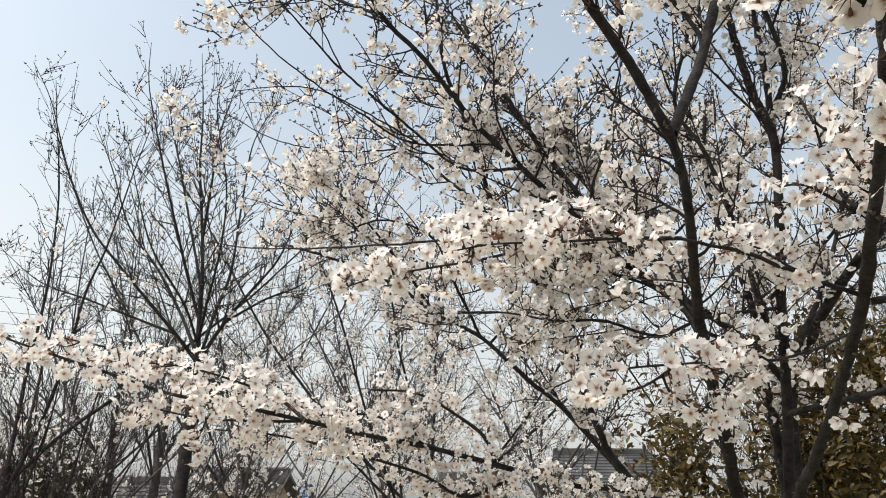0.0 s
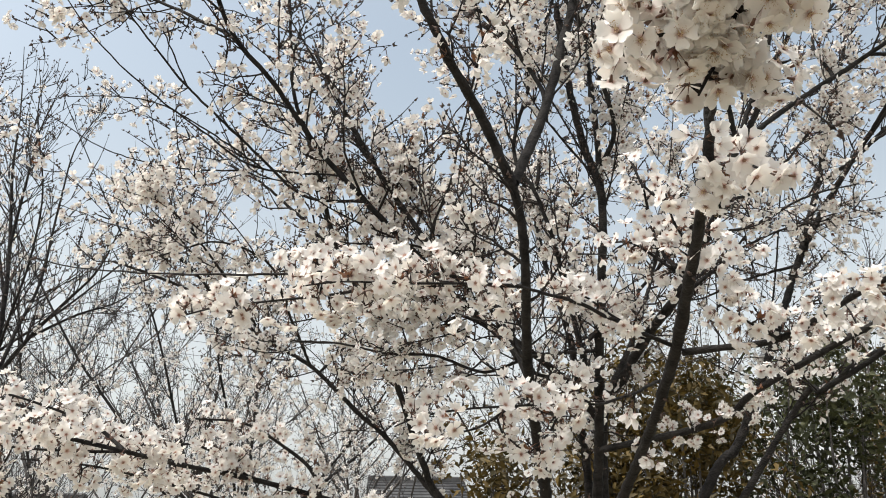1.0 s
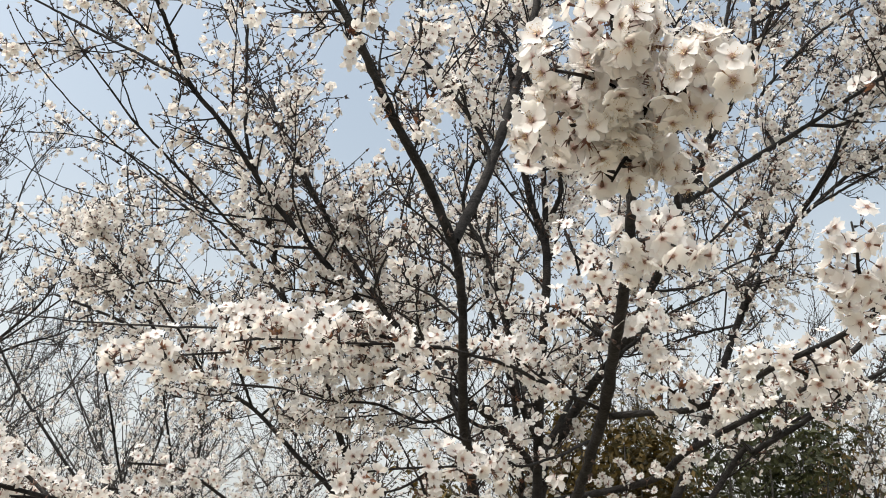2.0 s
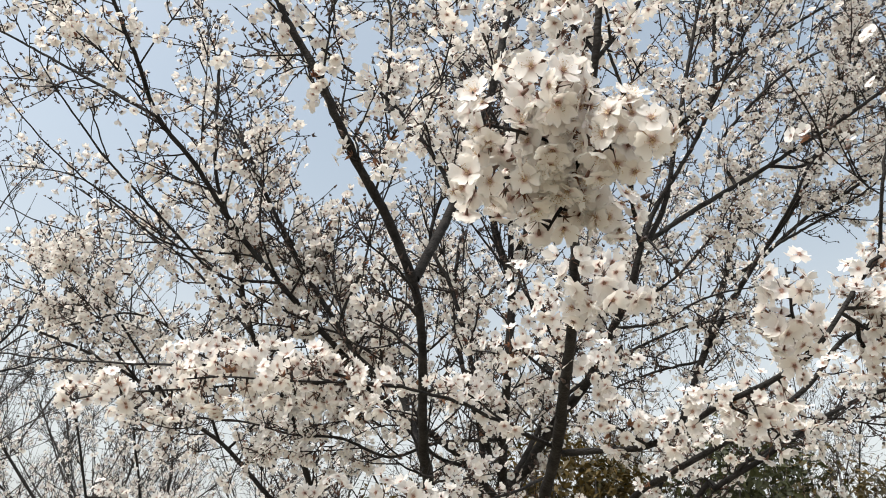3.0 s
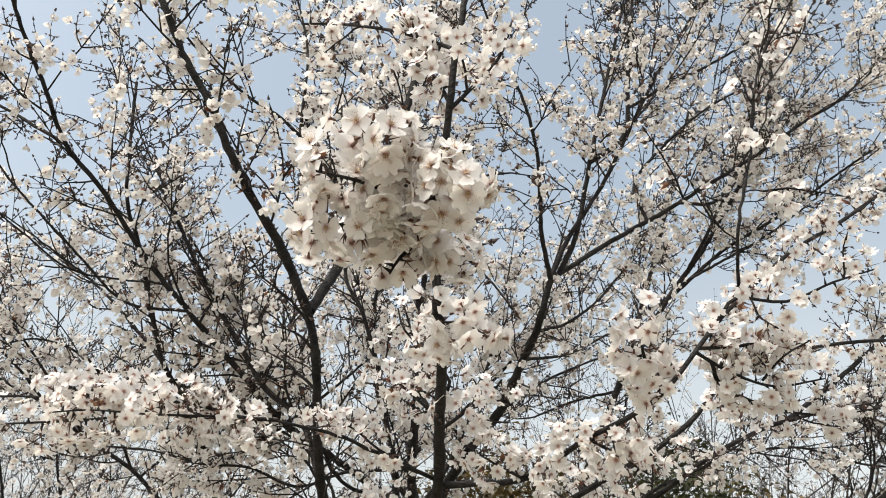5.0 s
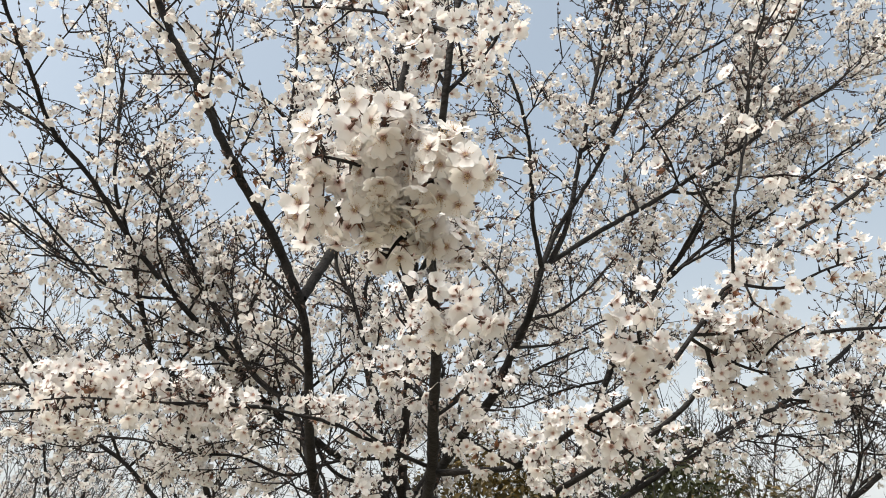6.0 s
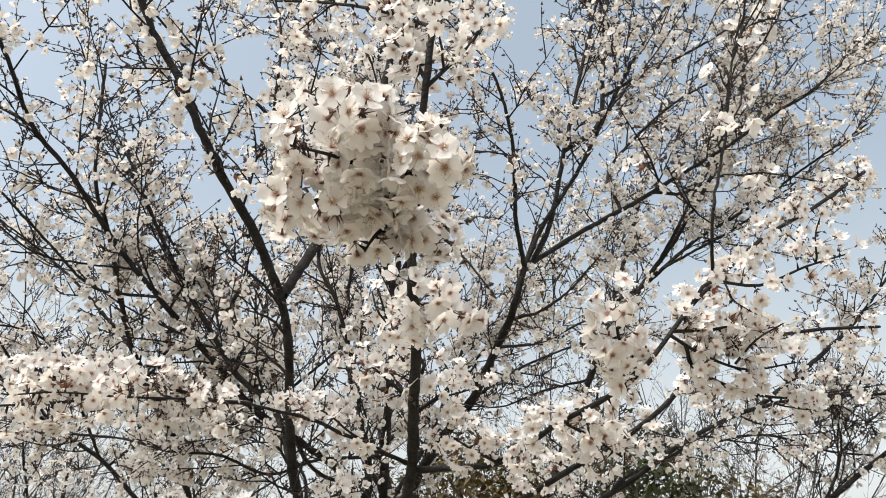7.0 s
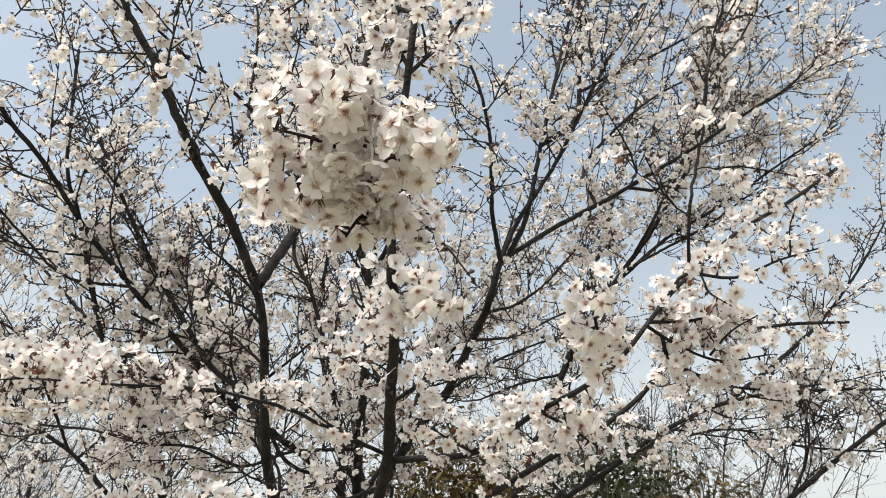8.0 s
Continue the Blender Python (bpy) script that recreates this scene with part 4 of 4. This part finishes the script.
FAN.append([(0.02, 0.00, 2.71, 0.0164), (-0.10, -0.08, 2.86, 0.0143), (-0.27, -0.15, 3.05, 0.0123), (-0.44, -0.20, 3.24, 0.0103), (-0.63, -0.25, 3.47, 0.0083), (-0.81, -0.30, 3.83, 0.0063), (-0.99, -0.32, 4.29, 0.0043), (-1.15, -0.34, 4.57, 0.0021)])
FAN.append([(0.00, 0.00, 2.78, 0.0149), (-0.15, 0.10, 3.02, 0.0128), (-0.38, 0.20, 3.35, 0.0105), (-0.67, 0.30, 3.70, 0.0081), (-0.88, 0.35, 4.15, 0.0054), (-1.09, 0.40, 4.54, 0.0024)])
FAN.append([(-0.01, 0.00, 2.99, 0.0134), (-0.12, -0.08, 3.35, 0.0113), (-0.22, -0.15, 3.70, 0.0091), (-0.32, -0.20, 4.06, 0.0069), (-0.43, -0.22, 4.46, 0.0046), (-0.45, -0.24, 4.76, 0.0022)])
FAN.append([(-0.02, 0.00, 3.20, 0.0119), (-0.17, 0.10, 3.61, 0.0099), (-0.32, 0.18, 4.05, 0.0077), (-0.48, 0.25, 4.53, 0.0052), (-0.51, 0.30, 4.93, 0.0024)])
FAN.append([(0.01, 0.00, 2.85, 0.0116), (0.11, -0.20, 2.99, 0.0094), (0.21, -0.35, 3.28, 0.0075), (0.24, -0.45, 3.62, 0.0056), (0.15, -0.50, 4.07, 0.0039), (0.16, -0.50, 4.34, 0.0020)])
FAN.append([(0.01, 0.00, 2.82, 0.0116), (-0.02, -0.20, 3.00, 0.0090), (-0.19, -0.35, 3.29, 0.0066), (-0.29, -0.45, 3.63, 0.0043), (-0.37, -0.50, 3.94, 0.0020)])
FAN.append([(0.19, -0.08, 2.93, 0.0115), (0.39, 0.00, 3.09, 0.0085), (0.60, 0.10, 3.23, 0.0054), (0.77, 0.20, 3.52, 0.0021)])
FAN.append([(-0.10, -0.08, 2.86, 0.0115), (-0.42, 0.00, 2.99, 0.0094), (-0.75, 0.05, 3.12, 0.0071), (-1.09, 0.10, 3.25, 0.0047), (-1.43, 0.15, 3.50, 0.0022)])
bare_tree(-1.78, 4.7, 4.75, 0.044, 21, (0.008, 0.0), 0.07, 0.55, 1.0, "slender budding cherry tree with fanned grey branches, almost bare", 0.85, BARK, given=FAN, splay=1.15, bud=1.4, stout=1.4)
bare_tree(-2.9, 5.5, 4.3, 0.045, 22, (0.0, 0.02), 0.09, 0.36, 0.9)
bare_tree(-3.0, 6.0, 3.3, 0.04, 53, (0.0, 0.0), 0.08, 0.3, 1.1, detail=1.1, bark=BARK)
bare_tree(-2.5, 5.1, 2.9, 0.035, 54, (0.0, 0.0), 0.10, 0.35, 1.15, detail=0.9, bark=BARK)
bare_tree(-3.35, 6.5, 3.9, 0.05, 51, (0.0, 0.0), 0.03, 0.3, 1.0, detail=1.1)
bare_tree(-1.9, 6.0, 3.6, 0.04, 52, (0.0, 0.0), 0.42, 0.35, 1.0, "young cherry tree farther off, thin limbs scattered with white blossom", 0.9)
bare_tree(-3.0, 6.5, 4.4, 0.045, 23, (-0.02, 0.0), 0.02, 0.6, 0.9, "slim leafless tree with a pale straight trunk")
bare_tree(-2.78, 6.6, 4.6, 0.045, 29, (0.03, 0.0), 0.02, 0.58, 0.9, "slim leafless tree with a pale straight trunk")
bare_tree(-1.25, 9.0, 5.2, 0.07, 24, (0.0, 0.0), 0.0, 0.55, 0.95, detail=1.1)
bare_tree(0.4, 10.0, 4.9, 0.08, 30, (0.0, 0.0), 0.0, 0.55, 0.9, detail=0.6)
bare_tree(3.0, 9.0, 4.6, 0.08, 25, (0.0, 0.0), 0.0, 0.4, 0.8, detail=0.8)
bare_tree(-2.3, 7.6, 6.0, 0.06, 43, (0.0, 0.0), 0.08, 0.4, 0.9, "tall young cherry tree with a few early blossoms", 0.9)
bare_tree(-0.55, 6.2, 5.2, 0.06, 41, (0.0, 0.0), 0.5, 0.4, 0.95, "young cherry tree farther off, thin limbs scattered with white blossom", 1.2, BARK, splay=1.1, bud=1.4)
bare_tree(3.9, 6.4, 4.2, 0.06, 42, (0.0, 0.0), 0.06, 0.3, 1.1, "young cherry tree farther off, thin limbs scattered with white blossom", 0.9)
bare_tree(2.9, 7.0, 4.5, 0.06, 44, (0.0, 0.0), 0.0, 0.4, 1.0, detail=1.2)
bare_tree(4.7, 6.7, 4.6, 0.06, 45, (0.0, 0.0), 0.0, 0.4, 1.0, detail=1.3)
bare_tree(3.2, 6.1, 3.7, 0.05, 61, (0.0, 0.0), 0.0, 0.3, 1.15, detail=0.75)
bare_tree(4.2, 5.2, 3.3, 0.05, 62, (0.0, 0.0), 0.0, 0.3, 1.15, detail=0.75)
bare_tree(5.2, 7.6, 4.3, 0.08, 26, (0.0, 0.0), 0.02, 0.4, 0.9)
TANGLE = "leafless multi-stemmed bush with a dense tangle of dark twigs"
bare_tree(-3.45, 5.6, 3.1, 0.085, 71, (0.0, 0.0), 0.03, 0.12, 1.0, TANGLE, 1.1, BARK, 12, splay=1.1)
bare_tree(-2.72, 4.6, 5.0, 0.045, 73, (0.0, 0.0), 0.04, 0.42, 0.75, "slender budding tree with upright bare branches", 0.6, BARK, 7, splay=1.0)
bare_tree(-2.75, 5.4, 2.8, 0.08, 72, (0.0, 0.0), 0.03, 0.12, 1.0, TANGLE, 0.9, BARK, 10, splay=1.1)
SPARSE_TREE = "tall cherry tree farther off, dark fine twigs with sparse white blossom"
WHITE_TREE = "cherry tree farther off, thin limbs clouded with white blossom"
for k, (x, y, h) in enumerate(((-4.4, 8.6, 4.6), (-2.7, 9.6, 4.9), (-0.9, 8.3, 4.7), (0.7, 8.8, 5.0), (2.1, 7.4, 5.9), (3.6, 7.9, 6.2), (5.3, 7.0, 5.8), (6.6, 9.4, 6.4))):
    bare_tree(x, y, h, 0.06, 80 + k, (0.0, 0.0), 0.34 if x < 2 else 0.10, 0.34, 1.0, WHITE_TREE if x < 2 else SPARSE_TREE, 0.75, None if x < 2 else BARK, 9, splay=1.2, bud=1.5)
bare_tree(6.9, 8.2, 4.6, 0.09, 28, (0.0, 0.0), 0.0, 0.4, 0.9)


# ---- shrubs ----
def shrub(x, y, rx, ry, z0, z1, count, leaf, seed, mat, label, name="shrub"):
    """A leafy bush: stems from the ground and clumps of leaves, open at the edge."""
    rng = np.random.default_rng(seed)
    thing = tagged(new(name), label, "shrub")
    thing.location = (x, y, 0)
    stems = Tubes(6)
    pos, nrm = [], []
    clumps = 46
    for c in range(clumps):
        a, r = rng.uniform(0, 6.283), rng.uniform(0.1, 1) ** 0.6
        hz = rng.uniform(0, 1)
        k = math.sqrt(max(0.05, 1 - (hz * 1.6 - 0.7) ** 2 * 0.8))
        centre = np.array([rx * r * k * math.cos(a), ry * r * k * math.sin(a), z0 + (z1 - z0) * hz])
        stems.add(spline([(rng.normal(0, 0.08), rng.normal(0, 0.08), -0.05, 0.022), (*(centre * np.array([0.5, 0.5, 0.5])), 0.014), (*centre, 0.004)], 0.1))
        m = count // clumps
        q = rng.standard_normal((m, 3))
        q /= np.linalg.norm(q, axis=1)[:, None]
        q *= rng.uniform(0.2, 1.0, (m, 1)) ** 0.5 * np.array([0.30 * rx + 0.08, 0.30 * ry + 0.08, 0.16 * (z1 - z0) + 0.05]) * rng.uniform(0.6, 1.2)
        pos.append(centre + q)
        nrm.append(q + rng.normal(0, 0.12, q.shape) + np.array([0, 0, 0.05]))
    stems.make("stems", GREYBARK, thing)
    pos, nrm = np.vstack(pos), np.vstack(nrm)
    rot = frames_from(nrm, rng)
    v, f = spread_copies(LEAF_V, LEAF_F, pos, rot, rng.uniform(0.6, 1.2, len(pos)) * leaf)
    tagged(mesh_object("leaves", v, [f], [mat], thing), kind="stuff")
    return thing


shrub(0.92, 4.85, 0.30, 0.35, 0.3, 2.32, 8000, 0.06, 31, OLIVE, "evergreen shrub with ochre and olive leaves behind the cherry tree")
shrub(2.10, 5.0, 0.68, 0.45, 0.3, 2.85, 15000, 0.065, 32, OLIVE, "taller evergreen shrub with olive-green and rusty leaves")
shrub(3.25, 5.4, 1.0, 0.5, 0.3, 3.1, 12000, 0.075, 34, DARKLEAF, "dense dark green evergreen shrub under the blossom")
shrub(4.5, 5.7, 0.9, 0.6, 0.3, 3.0, 7000, 0.08, 35, OLIVE, "evergreen shrub with dull olive and brown leaves")
shrub(-4.95, 9.0, 1.0, 0.9, 0.1, 2.4, 7000, 0.12, 33, DARKLEAF, "dark clipped evergreen hedge bush")
shrub(-3.35, 6.2, 0.5, 0.4, 0.1, 2.3, 6000, 0.07, 36, DARKLEAF, "low dark evergreen bush under the bare trees")

# ---- houses beyond the garden ----
WALL = mixed("plaster_wall", (0.33, 0.28, 0.21), (0.50, 0.45, 0.37), 1.2, 0.9, 0.2)
WOODWALL = mixed("board_wall", (0.13, 0.08, 0.045), (0.27, 0.18, 0.10), 2.0, 0.85, 0.3, 12, (6, 6, 0.6))
ROOF_GREY = mixed("grey_roof", (0.05, 0.048, 0.046), (0.11, 0.105, 0.10), 1.5, 0.7, 0.4, 14)
ROOF_DARK = mixed("dark_roof", (0.022, 0.022, 0.024), (0.06, 0.06, 0.062), 1.5, 0.6, 0.4, 14)
BLUE = mixed("blue_sheet_roof", (0.03, 0.07, 0.15), (0.06, 0.12, 0.24), 1.0, 0.5, 0.2)
GLASS = mixed("dark_pane", (0.02, 0.025, 0.03), (0.05, 0.06, 0.07), 2.0, 0.15, 0.0)
WHITE = mixed("white_paint", (0.66, 0.66, 0.64), (0.8, 0.8, 0.78), 3.0, 0.6, 0.1)


def box(x0, x1, y0, y1, z0, z1, bevel=0.01):
    bm = bmesh.new()
    bmesh.ops.create_cube(bm, size=1)
    for v in bm.verts:
        v.co = Vector(((x0 + x1) / 2 + v.co.x * (x1 - x0), (y0 + y1) / 2 + v.co.y * (y1 - y0), (z0 + z1) / 2 + v.co.z * (z1 - z0)))
    if bevel:
        bmesh.ops.bevel(bm, geom=bm.edges[:], offset=bevel, segments=1, affect="EDGES")
    return bm


def house(x, y, w, dp, eave, ridge, wall, roof, label, windows=2, turn=0):
    thing = tagged(new("house"), label, "house")
    thing.matrix_basis = pose(x, y, 0, 0, 0, turn)
    bm = box(-w / 2, w / 2, -dp / 2, dp / 2, -0.1, eave, 0)
    part("wall", bm, wall, thing)
    for side in (-1, 1):
        gb = bmesh.new()
        xs = side * w / 2
        a = [gb.verts.new((xs, -dp / 2, eave)), gb.verts.new((xs, dp / 2, eave)), gb.verts.new((xs, 0, ridge - 0.05))]
        c = [gb.verts.new((xs - side * 0.15, v.co.y, v.co.z)) for v in a]
        gb.faces.new(a), gb.faces.new(c)
        for i in range(3):
            gb.faces.new((a[i], a[(i + 1) % 3], c[(i + 1) % 3], c[i]))
        bmesh.ops.recalc_face_normals(gb, faces=gb.faces[:])
        part("gable", gb, wall, thing)
        run, rise = dp / 2 + 0.45, (ridge - eave) * (dp / 2 + 0.45) / (dp / 2)
        rb = bmesh.new()
        n = 14
        prof = []
        for k in range(n):
            f0, f1 = k / n, (k + 1) / n
            prof += [(run * (1 - f0), ridge - rise * (1 - f0) + 0.10), (run * (1 - f1), ridge - rise * (1 - f1) + 0.06)]
        prof += [(0.0, ridge - 0.03), (run, ridge - rise - 0.02)]
        ends = [[rb.verts.new((s * (w / 2 + 0.35), -side * yy, zz)) for yy, zz in prof] for s in (-1, 1)]
        for i in range(len(prof)):
            j = (i + 1) % len(prof)
            rb.faces.new((ends[0][i], ends[0][j], ends[1][j], ends[1][i]))
        for e in ends:
            rb.faces.new(e)
        bmesh.ops.recalc_face_normals(rb, faces=rb.faces[:])
        part("roof_slope", rb, roof, thing)
    part("ridge", box(-w / 2 - 0.35, w / 2 + 0.35, -0.14, 0.14, ridge - 0.02, ridge + 0.2, 0.04), roof, thing)
    for k in range(windows):
        cx = -w / 2 + w * (k + 0.5) / windows
        fr = part("window", box(cx - 0.85, cx + 0.85, -dp / 2 - 0.06, -dp / 2 + 0.05, eave - 1.55, eave - 0.45), WHITE, thing)
        for s in (-1, 1):
            part("pane", box(cx + s * 0.4 - 0.36, cx + s * 0.4 + 0.36, -dp / 2 - 0.07, -dp / 2 - 0.02, eave - 1.48, eave - 0.52, 0), GLASS, fr)
    return thing


house(-7.2, 24.0, 1.5, 2.6, 3.6, 4.05, WALL, ROOF_DARK, "low house with cream walls and a grey tiled roof", 1)
house(-7.9, 30.0, 1.5, 4.0, 2.9, 4.15, WOODWALL, BLUE, "low shed with brown board walls and a blue sheet roof", 1)
house(-1.1, 28.0, 1.6, 4.0, 3.9, 4.4, WOODWALL, ROOF_GREY, "narrow low house with brown board walls", 1)
house(3.2, 29.0, 2.6, 5.0, 3.9, 5.3, WHITE, ROOF_DARK, "white house with a dark tiled roof", 1)
house(-11.6, 23.0, 5.0, 4.0, 2.4, 3.7, WALL, ROOF_DARK, "long low house with a dark roof", 2)

# ---- power lines ----
WIRE = mixed("wire", (0.02, 0.02, 0.02), (0.05, 0.05, 0.05), 3.0, 0.5, 0.0)
CONCRETE = mixed("pole_concrete", (0.25, 0.245, 0.235), (0.38, 0.37, 0.355), 2.5, 0.9, 0.3)
for px in (-24.0, 60.0):
    pole = tagged(new("utility_pole"), "grey concrete utility pole carrying cables", "pole", "utility poles")
    pole.matrix_basis = pose(px, 24 + 0.35 * px, 0, 0, 0, 19)
    tb = Tubes(14)
    tb.add(spline([(0, 0, -0.3, 0.17), (0, 0, 5, 0.145), (0, 0, 10.4, 0.11)], 0.5))
    tb.make("shaft", CONCRETE, pole)
    for z in (7.0, 8.0, 9.2):
        part("crossarm", box(-0.06, 0.06, -0.8, 0.8, z - 0.05, z + 0.05), CONCRETE, pole)
for z, dy in ((5.6, 0.0), (6.3, -0.2), (7.05, -0.6), (7.1, 0.6), (7.5, 0.0), (8.05, 0.6), (8.1, -0.6), (9.25, 0.7)):
    tb = Tubes(5)
    xs = np.linspace(-24, 60, 49)
    sag = 0.7 * (((xs - 18) / 42) ** 2 - 1)
    tb.add(np.stack([xs - 0.33 * dy, 24 + 0.35 * xs + 0.94 * dy, z + 0.4 + sag, 0 * xs + 0.006], 1))
    tagged(tb.make("power_line", WIRE, None), "thin black overhead cable between the poles", "cable", "power lines")
